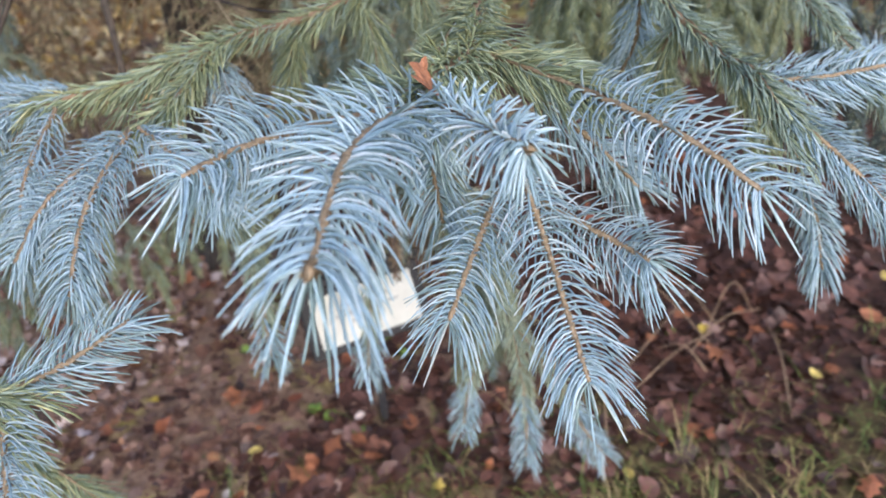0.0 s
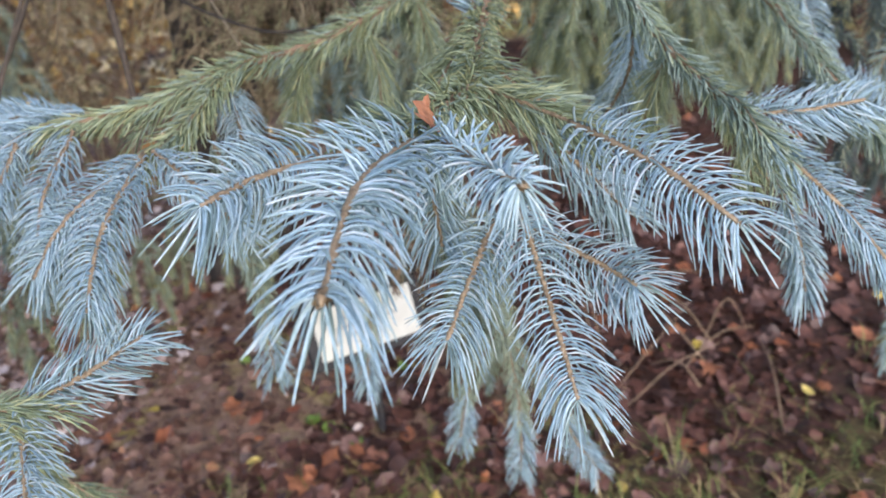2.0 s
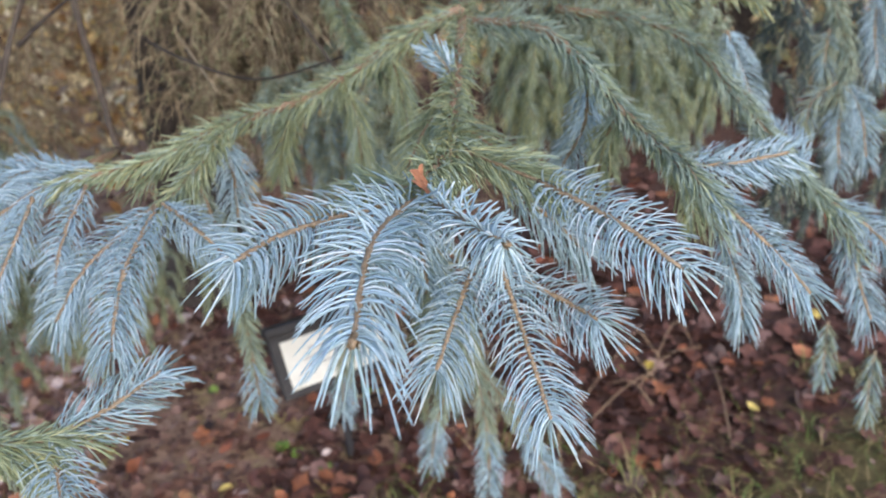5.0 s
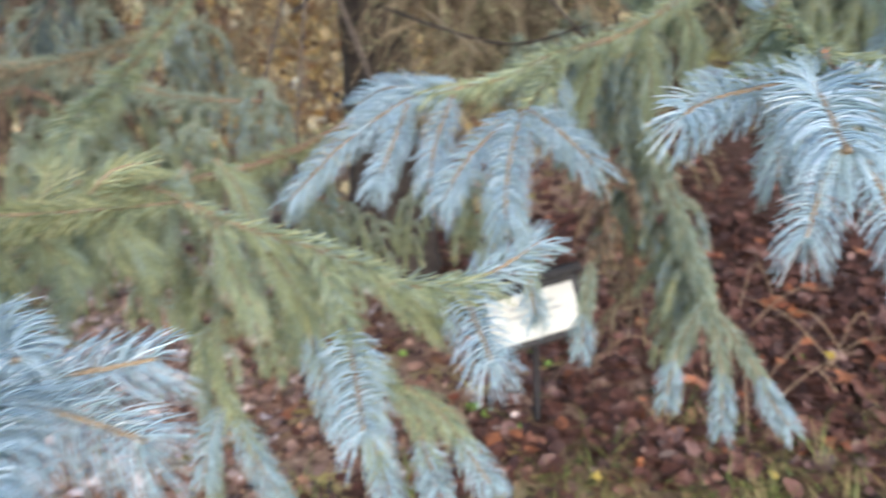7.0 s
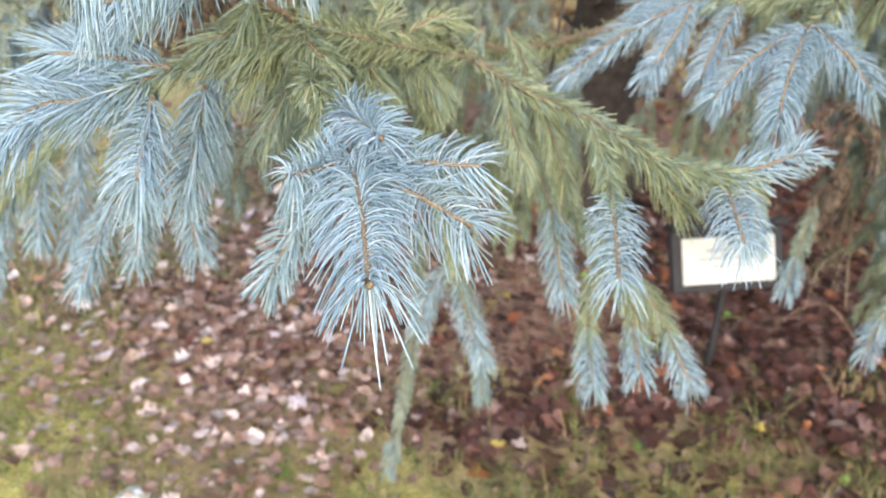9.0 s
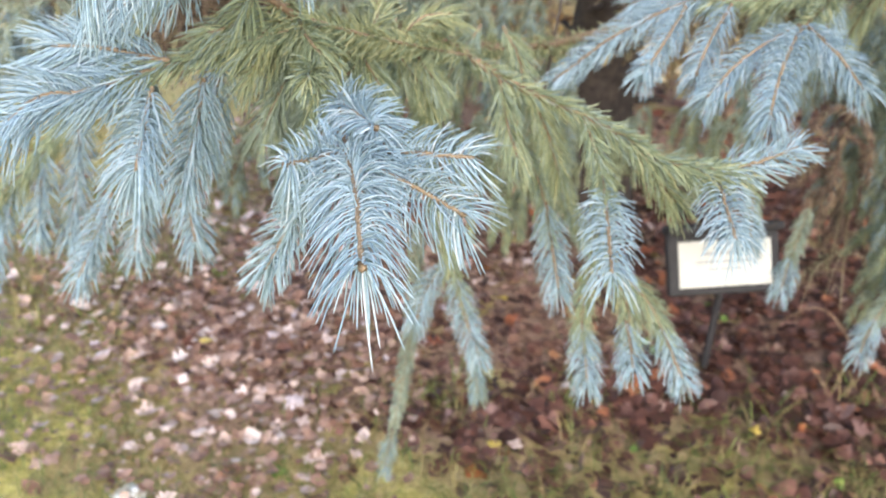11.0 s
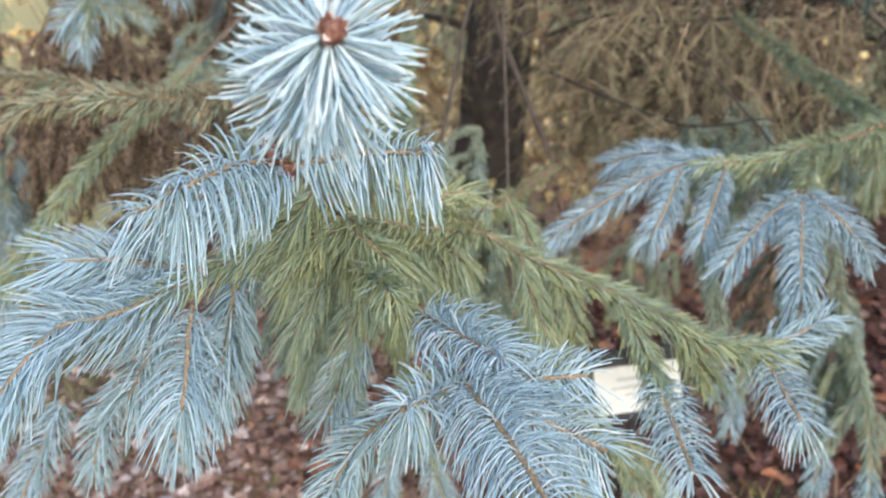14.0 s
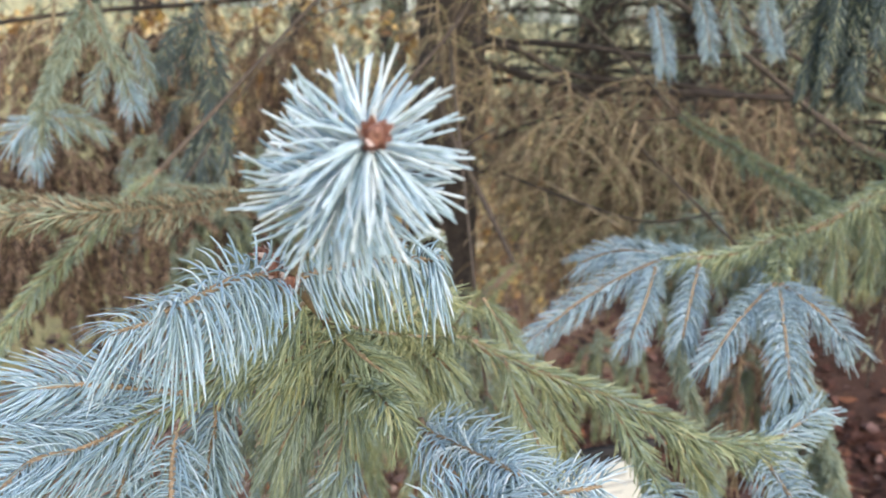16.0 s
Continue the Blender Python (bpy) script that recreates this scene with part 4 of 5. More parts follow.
b = bough()
limb(b, [(-0.871, 2.385, 1.343), (-1.228, 1.991, 1.247), (-1.475, 1.627, 1.197), (-1.724, 1.415, 1.133)], r=0.008, bark=9)
branchlet(b, 'brown', (-1.539, 1.556, 1.169), 0.35)
branchlet(b, 'brown', (-1.516, 1.669, 1.183), 0.35)
branchlet(b, 'brown', (-1.427, 1.683, 1.189), 0.40)
branchlet(b, 'brown', (-1.389, 1.795, 1.193), 0.40)
branchlet(b, 'brown', (-1.296, 1.809, 1.199), 0.40)
branchlet(b, 'brown', (-1.183, 2.034, 1.195), 0.40)
branchlet(b, 'brown', (-1.113, 2.146, 1.185), 0.40)
branchlet(b, 'brown', (-1.424, 1.394, 0.930), 0.25)
branchlet(b, 'brown', (-1.360, 1.451, 0.916), 0.25)
branchlet(b, 'brown', (-1.291, 1.509, 0.902), 0.25)
branchlet(b, 'brown', (-1.240, 1.618, 0.891), 0.25)
branchlet(b, 'brown', (-1.181, 1.732, 0.894), 0.25)
branchlet(b, 'brown', (-1.112, 1.848, 0.898), 0.30)
branchlet(b, 'brown', (-1.322, 1.153, 0.784), 0.20)
branchlet(b, 'brown', (-1.287, 1.253, 0.752), 0.20)
branchlet(b, 'brown', (-1.460, 1.287, 0.941), 0.30)

b = bough()
limb(b, [(-0.902, 0.964, 0.951), (-0.956, 0.787, 0.972), (-1.041, 0.689, 0.997), (-1.154, 0.610, 0.989)], r=0.0022, clad='straw', bark=7)
branchlet(b, 'brown', (-1.275, 0.808, 0.965), 0.14)
branchlet(b, 'brown', (-1.195, 0.773, 0.964), 0.15)
branchlet(b, 'brown', (-1.157, 0.785, 0.967), 0.14)
branchlet(b, 'brown', (-1.151, 0.836, 0.951), 0.15)
branchlet(b, 'brown', (-1.142, 0.888, 0.934), 0.14)
branchlet(b, 'brown', (-1.099, 0.898, 0.929), 0.14)
branchlet(b, 'brown', (-1.086, 0.954, 0.920), 0.15)
branchlet(b, 'brown', (-1.250, 0.775, 0.883), 0.14)
branchlet(b, 'brown', (-1.228, 0.830, 0.865), 0.14)
branchlet(b, 'brown', (-1.230, 0.752, 0.822), 0.14)
branchlet(b, 'brown', (-1.578, 1.177, 0.959), 0.30)
branchlet(b, 'brown', (-1.569, 1.294, 0.959), 0.30)
branchlet(b, 'brown', (-1.467, 1.321, 0.955), 0.30)
branchlet(b, 'brown', (-1.415, 1.441, 0.936), 0.30)
branchlet(b, 'brown', (-1.544, 1.015, 0.841), 0.30)
branchlet(b, 'brown', (-1.529, 1.125, 0.822), 0.25)
branchlet(b, 'brown', (-1.491, 1.237, 0.794), 0.25)
branchlet(b, 'brown', (-1.439, 1.352, 0.765), 0.25)
branchlet(b, 'brown', (-1.340, 1.544, 0.869), 0.30)
branchlet(b, 'brown', (-1.486, 0.988, 0.750), 0.25)
branchlet(b, 'brown', (-1.476, 1.088, 0.715), 0.20)
branchlet(b, 'brown', (-1.452, 1.208, 0.711), 0.20)
branchlet(b, 'brown', (-1.272, 1.311, 0.819), 0.25)

b = bough()
limb(b, [(-0.589, 1.149, 0.853), (-0.695, 1.058, 0.890), (-0.801, 1.019, 0.946), (-0.932, 0.959, 0.972)], r=0.005, clad='dull')
branchlet(b, 'green', (-0.926, 1.036, 0.953), 0.16)
branchlet(b, 'green', (-0.916, 1.085, 0.931), 0.17)
branchlet(b, 'green', (-0.849, 1.044, 0.932), 0.18)
branchlet(b, 'green', (-0.836, 1.088, 0.902), 0.16)
branchlet(b, 'green', (-0.819, 1.138, 0.878), 0.16)
branchlet(b, 'green', (-0.773, 1.142, 0.867), 0.16)
branchlet(b, 'green', (-0.694, 1.104, 0.868), 0.14)
branchlet(b, 'green', (-0.866, 0.964, 0.894), 0.15)
branchlet(b, 'green', (-0.830, 1.013, 0.861), 0.15)
branchlet(b, 'green', (-0.898, 0.947, 0.874), 0.15)
branchlet(b, 'teal', (-1.201, 1.495, 0.971), 0.30)
branchlet(b, 'teal', (-1.148, 1.620, 0.970), 0.30)
branchlet(b, 'teal', (-1.028, 1.633, 0.940), 0.30)
branchlet(b, 'teal', (-0.954, 1.740, 0.893), 0.30)
branchlet(b, 'teal', (-0.789, 1.513, 0.818), 0.20)
branchlet(b, 'blue', (-1.232, 0.628, 0.915), 0.20)
branchlet(b, 'blue', (-1.231, 0.689, 0.912), 0.22)
branchlet(b, 'blue', (-1.141, 0.671, 0.918), 0.20)
branchlet(b, 'blue', (-1.096, 0.693, 0.920), 0.20)
# -- boughs end --

# unseen crown above, added to shade the ground: tiers of drooping arms
g = np.random.default_rng(23)
for tier in range(9):
    buf = Buf()
    h = 1.75 + 0.42 * tier
    reach = (1.45 - 0.12 * tier)
    for k in range(17):
        a = (k + 0.5 * (tier % 2)) / 17 * 6.283 + g.uniform(-0.1, 0.1)
        # longer reach to the right, for more shade below
        o = np.array([np.cos(a), np.sin(a), 0.0]) * (1 + 0.35 * max(0.0, np.cos(a + 0.35)))
        top = TRUNK + (0, 0, h)
        # arms cut short at the back to let sky light in
        arm = spline([top, top + o * reach * 0.5 + (0, 0, 0.12), top + o * reach * (0.6 if o[1] > 0.2 else 1.0) * g.uniform(0.85, 1.1) + (0, 0, -0.12)], 12)
        tube(buf, arm, np.linspace(0.016, 0.004, 12), 5, 9)
        needles(buf, arm, 150, 0.15, (75, 50), 0.010, -0.1, g, [3, 4, 8], [0.3, 0.3, 0.4], False, part=0.05, start=0.12)
    put("unseen_crown_tier", mesh_of("unseen_crown_tier", buf, NEEDLE_MATS, TRUNK + (0, 0, h)), spruce, TRUNK + (0, 0, h), "unseen tier of drooping blue-green upper boughs, added to shade the ground")

# the trunk, with the stubs of old whorls
buf = Buf()
zs = np.linspace(-0.05, 6.0, 60)
tube(buf, np.stack([TRUNK[0] + 0.02 * np.sin(zs * 1.3), TRUNK[1] + 0.02 * np.cos(zs * 1.7), zs], 1), 0.098 + 0.05 * np.exp(-zs * 4) - 0.008 * zs, 24, 0, 0.09, rng)
for k in range(16):
    a, z = k * 2.4, 0.35 + k * 0.14
    o = np.array([np.cos(a), np.sin(a), 0.15])
    tube(buf, [TRUNK + (0, 0, z) + o * q for q in (0.06, 0.14, 0.2 + 0.03 * (k % 4))], [0.016, 0.011, 0.008], 6, 0, 0.2, rng)
put("trunk", mesh_of("trunk", buf, [BARK], TRUNK), spruce, TRUNK, "dark scaly bark trunk")

# ---- ground ----
def ground_height(x, y):
    return 0.012 * np.sin(x * 3.1 + 1.0) * np.sin(y * 2.7) + 0.006 * np.sin(x * 9.0 + y * 4.0)


def spaced(near, far, step):
    out, s, x = [0.0], step, 0.0
    while x < far:
        if x > near:
            s *= 1.25
        x += s
        out.append(x)
    return np.array(out)


def node_math(nt, op, a, b=None, c=None):
    n = nt.nodes.new("ShaderNodeMath")
    n.operation = op
    for sock, v in zip(n.inputs, (a, b, c)):
        if isinstance(v, (int, float)):
            sock.default_value = v
        elif v is not None:
            nt.links.new(v, sock)
    return n.outputs[0]


def litter_zone(x, y):
    """How far inside the leaf-covered ground under the crown a place lies, in metres."""
    return np.minimum(y - (1.14 + 0.42 * x), x + 1.66 + 0.4 * np.maximum(y - 1.7, 0.0) - 1.6 * np.maximum(1.05 - y, 0.0))


gm, gt, gb = material("forest_floor")
n1 = noise_node(gt, 2.6, 5.0)
n2 = noise_node(gt, 38.0, 7.0, 0.7)
n3 = noise_node(gt, 0.45, 4.0)
soil = ramp(gt, [(0.3, (0.036, 0.016, 0.012)), (0.5, (0.08, 0.037, 0.025)), (0.75, (0.155, 0.077, 0.052))])
moss = ramp(gt, [(0.3, (0.27, 0.25, 0.065)), (0.5, (0.56, 0.51, 0.15)), (0.72, (0.78, 0.68, 0.33))])
lawn = ramp(gt, [(0.3, (0.36, 0.31, 0.12)), (0.7, (0.55, 0.47, 0.23))])
for q in (soil, moss, lawn):
    gt.links.new(n2.outputs[0], q.inputs[0])
tc = gt.nodes.new("ShaderNodeTexCoord")
sep = gt.nodes.new("ShaderNodeSeparateXYZ")
gt.links.new(tc.outputs["Object"], sep.inputs[0])
X, Y = sep.outputs[0], sep.outputs[1]
front = node_math(gt, "SUBTRACT", node_math(gt, "SUBTRACT", Y, 1.14), node_math(gt, "MULTIPLY", X, 0.42))
notch = node_math(gt, "MULTIPLY", node_math(gt, "MAXIMUM", node_math(gt, "SUBTRACT", 1.05, Y), 0.0), -1.6)
zone = node_math(gt, "MINIMUM", front, node_math(gt, "MINIMUM", node_math(gt, "SUBTRACT", 5.0, Y), node_math(gt, "MULTIPLY_ADD", node_math(gt, "MAXIMUM", node_math(gt, "SUBTRACT", Y, 1.7), 0.0), 0.4, node_math(gt, "ADD", notch, node_math(gt, "ADD", X, 1.66)))))
wob = node_math(gt, "MULTIPLY_ADD", n1.outputs[0], 1.1, -0.55)
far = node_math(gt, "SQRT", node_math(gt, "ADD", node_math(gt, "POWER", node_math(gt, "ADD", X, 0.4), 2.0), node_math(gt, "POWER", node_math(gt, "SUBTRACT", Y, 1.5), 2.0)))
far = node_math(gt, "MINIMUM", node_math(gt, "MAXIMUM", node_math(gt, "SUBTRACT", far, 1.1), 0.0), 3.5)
wob = node_math(gt, "ADD", wob, node_math(gt, "MULTIPLY", node_math(gt, "SUBTRACT", n3.outputs[0], 0.5), node_math(gt, "MULTIPLY", far, 5.0)))
zone = node_math(gt, "ADD", zone, wob)
zr = ramp(gt, [(0.42, (0, 0, 0)), (0.6, (1, 1, 1))])
gt.links.new(node_math(gt, "MULTIPLY_ADD", zone, 0.5, 0.5), zr.inputs[0])
away = ramp(gt, [(0.3, (0, 0, 0)), (0.6, (1, 1, 1))])
gt.links.new(node_math(gt, "MAXIMUM", node_math(gt, "MULTIPLY_ADD", node_math(gt, "ADD", X, wob), -0.5, -0.45), node_math(gt, "SUBTRACT", Y, 4.6)), away.inputs[0])
# shade on the right painted by position: mask for the darker ground colours
shady = ramp(gt, [(0.35, (0, 0, 0)), (0.65, (1, 1, 1))])
gt.links.new(node_math(gt, "MULTIPLY_ADD", node_math(gt, "ADD", X, wob), 0.6, 0.5), shady.inputs[0])
# mossy turf with shade mixed into its colour
shaded_turf = ramp(gt, [(0.3, (0.04, 0.035, 0.013)), (0.5, (0.105, 0.085, 0.028)), (0.72, (0.20, 0.15, 0.065))])
# duff, lightened for the open sky on the left
duff = ramp(gt, [(0.3, (0.18, 0.11, 0.075)), (0.5, (0.36, 0.235, 0.165)), (0.75, (0.53, 0.38, 0.29))])
for q in (shaded_turf, duff):
    gt.links.new(n2.outputs[0], q.inputs[0])
bare = mixed(gt, shady.outputs[0], duff.outputs[0], soil.outputs[0])
patch = noise_node(gt, 7.0, 6.0, 0.65)
pr = ramp(gt, [(0.44, (0, 0, 0)), (0.6, (1, 1, 1))])
gt.links.new(patch.outputs[0], pr.inputs[0])
mossy = mixed(gt, pr.outputs[0], moss.outputs[0], mixed(gt, 0.6, moss.outputs[0], duff.outputs[0]))
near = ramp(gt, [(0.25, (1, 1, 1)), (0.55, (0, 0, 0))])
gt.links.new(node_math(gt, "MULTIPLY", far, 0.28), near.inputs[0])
# painted shade on the turf, kept near the tree
shade_near = mixed(gt, 1.0, shady.outputs[0], near.outputs[0], "MULTIPLY")
turf = mixed(gt, away.outputs[0], mixed(gt, shade_near, mossy, shaded_turf.outputs[0]), lawn.outputs[0])
fleck = ramp(gt, [(0.52, (0, 0, 0)), (0.66, (0.75, 0.75, 0.75))])
gt.links.new(patch.outputs[0], fleck.inputs[0])
# inverse of the painted shade mask: the side coloured for open light
dry = ramp(gt, [(0.0, (1, 1, 1)), (0.6, (0, 0, 0))])
gt.links.new(shady.outputs[0], dry.inputs[0])
bare = mixed(gt, mixed(gt, 1.0, fleck.outputs[0], dry.outputs[0], "MULTIPLY"), bare, moss.outputs[0])
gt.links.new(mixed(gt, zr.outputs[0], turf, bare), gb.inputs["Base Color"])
gb.inputs["Roughness"].default_value = 0.95
bumped(gt, gb, n2.outputs[0], 1.0, 0.02)

half = spaced(3.5, 900.0, 0.07)
axis = np.concatenate([-half[:0:-1], half])
gx, gy = np.meshgrid(axis, axis + 1.2)
gv = np.stack([gx, gy, ground_height(gx, gy) * np.exp(-(gx**2 + gy**2) / 400)], -1).reshape(-1, 3)
m = len(axis)
idx = np.arange(m * m).reshape(m, m)
quads = np.concatenate([np.stack([idx[:-1, :-1], idx[:-1, 1:], idx[1:, 1:]], -1).reshape(-1, 3), np.stack([idx[:-1, :-1], idx[1:, 1:], idx[1:, :-1]], -1).reshape(-1, 3)])
buf = Buf()
buf.add(gv, quads, 0)
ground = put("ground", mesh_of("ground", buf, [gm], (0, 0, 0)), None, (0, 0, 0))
tagged(ground, "brown soil under the tree turning to mossy turf", "ground", "", "structure")


# ---- leaf litter ----
def leaf_verts(seed, lobes, m=12, across=(-1.0, -0.5, 0.0, 0.5, 1.0)):
    """A curled fallen leaf of unit length on the ground, lobed or plain, as vertices and triangles."""
    g = np.random.default_rng(seed)
    st = np.linspace(0, 1, m)
    w = 0.33 * np.sin(np.pi * np.clip(st, 0.02, 0.985)) ** 0.8
    if lobes:
        w = w * (1 + 0.42 * np.cos(st * np.pi * 2 * lobes)) * 1.1
    w[0] = 0.012
    curl, roll, twist = g.uniform(-0.5, 0.9), g.uniform(-0.6, 0.9), g.uniform(-0.5, 0.5)
    rows = []
    for k, s in enumerate(st):
        for c in across:
            a = c * w[k] * g.uniform(0.88, 1.1)
            z = roll * a * a * 2.2 + curl * (s - 0.5) ** 2 * 0.8 + twist * a * (s - 0.5) + 0.03 * (c == 0) + g.uniform(-0.02, 0.02)
            rows.append((s - 0.5 + 0.12 * w[k] * abs(c), a, z))
    v = np.array(rows)
    v[:, 2] -= v[:, 2].min() * 0.9
    tri = []
    w5 = len(across)
    for k in range(m - 1):
        for c in range(w5 - 1):
            p = k * w5 + c
            tri += [(p, p + 1, p + w5 + 1), (p, p + w5 + 1, p + w5)]
    return v, np.array(tri)


def litter_material(name, stops):
    m, nt, bsdf = material(name)
    g = nt.nodes.new("ShaderNodeNewGeometry")
    r = ramp(nt, stops)
    nt.links.new(g.outputs["Random Per Island"], r.inputs[0])
    n = noise_node(nt, 60.0, 5.0)
    nr = ramp(nt, [(0.35, (0.55, 0.5, 0.48)), (0.65, (1.1, 1.08, 1.05))])
    nt.links.new(n.outputs[0], nr.inputs[0])
    nt.links.new(mixed(nt, 1.0, r.outputs[0], nr.outputs[0], "MULTIPLY"), bsdf.inputs["Base Color"])
    bsdf.inputs["Roughness"].default_value = 0.5
    bumped(nt, bsdf, n.outputs[0], 0.4, 0.002)
    return m


def object_tinted(name, stops, rough=0.5):
    m, nt, bsdf = material(name)
    g = nt.nodes.new("ShaderNodeObjectInfo")
    r = ramp(nt, stops)
    nt.links.new(g.outputs["Random"], r.inputs[0])
    n = noise_node(nt, 5.0, 5.0)
    nr = ramp(nt, [(0.35, (0.6, 0.56, 0.54)), (0.65, (1.08, 1.06, 1.05))])
    nt.links.new(n.outputs[0], nr.inputs[0])
    nt.links.new(mixed(nt, 1.0, r.outputs[0], nr.outputs[0], "MULTIPLY"), bsdf.inputs["Base Color"])
    bsdf.inputs["Roughness"].default_value = rough
    bumped(nt, bsdf, n.outputs[0], 0.4, 0.02)
    return m


BROWN_LEAF = litter_material("brown_litter", [(0.0, (0.045, 0.02, 0.015)), (0.35, (0.08, 0.034, 0.024)), (0.65, (0.125, 0.053, 0.037)), (0.85, (0.17, 0.08, 0.06)), (0.95, (0.24, 0.15, 0.135)), (1.0, (0.34, 0.12, 0.042))])
# lighter copy of the brown litter, its colour raised for open sky
LIT_TAN_LEAF = litter_material("lit_tan_litter", [(0.0, (0.10, 0.05, 0.035)), (0.35, (0.18, 0.095, 0.065)), (0.7, (0.27, 0.155, 0.11)), (0.9, (0.36, 0.23, 0.18)), (1.0, (0.36, 0.17, 0.07))])
PALE_LEAF = object_tinted("pale_dry_leaf", [(0.0, (0.52, 0.36, 0.29)), (0.4, (0.66, 0.53, 0.47)), (0.75, (0.76, 0.67, 0.64)), (1.0, (0.64, 0.55, 0.58))])
RED_LEAF = object_tinted("red_brown_leaf", [(0.0, (0.24, 0.07, 0.035)), (0.5, (0.34, 0.13, 0.06)), (1.0, (0.42, 0.20, 0.11))])
YELLOW_LEAF = object_tinted("yellow_leaf", [(0.0, (0.60, 0.44, 0.05)), (1.0, (0.62, 0.50, 0.16))])
KINDS = [leaf_verts(100 + k, (0, 3, 4, 0, 3)[k % 5]) for k in range(12)]
SIMPLE = [leaf_verts(200 + k, (0, 3, 2, 0, 3)[k % 5], 8, (-1.0, 0.0, 1.0)) for k in range(14)]
g = np.random.default_rng(11)
buf = Buf()
count = 0
while count < 18000:
    x, y = g.uniform(-2.6, 2.6), g.uniform(0.45, 4.8) if g.uniform() < 0.5 else g.uniform(0.9, 2.6)
    inside = litter_zone(x, y)
    keep = 1.0 if inside > 0.1 else 0.55 if inside > -0.2 else 0.12 if inside > -0.7 else 0.04
    if y > 3.2:
        keep *= 0.6
    if x > 0.7:
        keep *= 0.5
    if g.uniform() > keep:
        continue
    count += 1
    v, tri = SIMPLE[g.integers(14)]
    size = 0.016 + 0.05 * g.uniform() ** 1.8
    # left side takes the leaves coloured for more light
    open_side = x < -0.55 + 0.25 * np.sin(y * 5.0)
    if open_side:
        size *= 0.72
    e = Euler((g.normal(0, 0.3), g.normal(0, 0.3), g.uniform(0, 6.28))).to_matrix()
    buf.add(v * size @ np.array(e).T + (x, y, ground_height(x, y) + g.uniform(0.0, 0.014)), tri, int(open_side and g.uniform() < 0.8))
litter = put("leaf_litter", mesh_of("leaf_litter", buf, [BROWN_LEAF, LIT_TAN_LEAF], (0, 0, 0)), None, (0, 0, 0))
tagged(litter, "red-brown leaf litter covering the soil, toned lighter for open sky on the left", "leaf litter", "", "stuff")

# pale dry leaves, lightened and thickened to stand for open light on the left
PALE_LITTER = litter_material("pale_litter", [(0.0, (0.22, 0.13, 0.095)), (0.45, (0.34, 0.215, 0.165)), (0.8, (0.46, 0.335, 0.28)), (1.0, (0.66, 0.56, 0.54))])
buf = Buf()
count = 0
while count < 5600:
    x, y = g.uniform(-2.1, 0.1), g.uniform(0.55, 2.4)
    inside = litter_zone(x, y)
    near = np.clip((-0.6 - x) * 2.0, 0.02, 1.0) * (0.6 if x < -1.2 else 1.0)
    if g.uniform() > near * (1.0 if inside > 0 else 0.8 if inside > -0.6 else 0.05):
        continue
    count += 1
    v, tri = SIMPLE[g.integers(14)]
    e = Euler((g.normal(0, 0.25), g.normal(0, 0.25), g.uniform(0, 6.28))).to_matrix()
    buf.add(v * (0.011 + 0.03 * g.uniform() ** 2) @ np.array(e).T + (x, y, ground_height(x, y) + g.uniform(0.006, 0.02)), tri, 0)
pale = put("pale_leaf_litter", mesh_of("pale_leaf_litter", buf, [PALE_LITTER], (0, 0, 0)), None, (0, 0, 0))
tagged(pale, "pale pinkish dry leaf litter at the edge of the moss, lightened for open sky", "leaf litter", "", "stuff")

LEAF_MESH = []
for k, (v, tri) in enumerate(KINDS):
    b2 = Buf()
    b2.add(v, tri, 0)
    LEAF_MESH.append(b2)


def fallen_leaf(mesh, x, y, size, label, group, lift=0.016):
    ob = put("fallen_leaf", mesh, None, (x, y, ground_height(x, y) + lift))
    ob.scale = (size, size, size)
    ob.rotation_euler = (g.normal(0, 0.18), g.normal(0, 0.18), g.uniform(0, 6.28))
    return tagged(ob, label, "leaf", group)


PALE = [mesh_of("fallen_leaf", q, [PALE_LEAF], (0, 0, 0)) for q in LEAF_MESH]
RED = [mesh_of("fallen_leaf", q, [RED_LEAF], (0, 0, 0)) for q in LEAF_MESH]
YELLOW = [mesh_of("fallen_leaf", q, [YELLOW_LEAF], (0, 0, 0)) for q in LEAF_MESH]
n = 0
while n < 230:
    x, y = g.uniform(-2.2, 0.2), g.uniform(0.55, 2.6)
    if g.uniform() > (1.0 if -1.75 < x < -0.8 and y > 0.7 else 0.2 if x < -0.7 else 0.04):
        continue
    n += 1
    fallen_leaf(PALE[g.integers(12)], x, y, 0.018 + 0.036 * g.uniform() ** 1.5, "pale dry curled leaf lying on the leaf litter", "pale leaves on the ground")
for n in range(120):
    x, y = g.uniform(-1.2, 1.3), g.uniform(1.2, 3.2)
    fallen_leaf(RED[g.integers(12)], x, y, g.uniform(0.035, 0.065), "russet oak leaf lying on the leaf litter", "russet leaves on the ground")
for x, y in ((0.50, 1.80), (0.70, 1.62), (-0.515, 1.0), (-0.42, 1.35), (-1.25, 1.02), (0.30, 1.32), (-0.7, 1.5), (0.95, 2.0), (-0.05, 1.28)):
    fallen_leaf(YELLOW[g.integers(12)], x, y, 0.032, "small bright yellow leaf among the litter", "yellow leaves on the ground", 0.02)

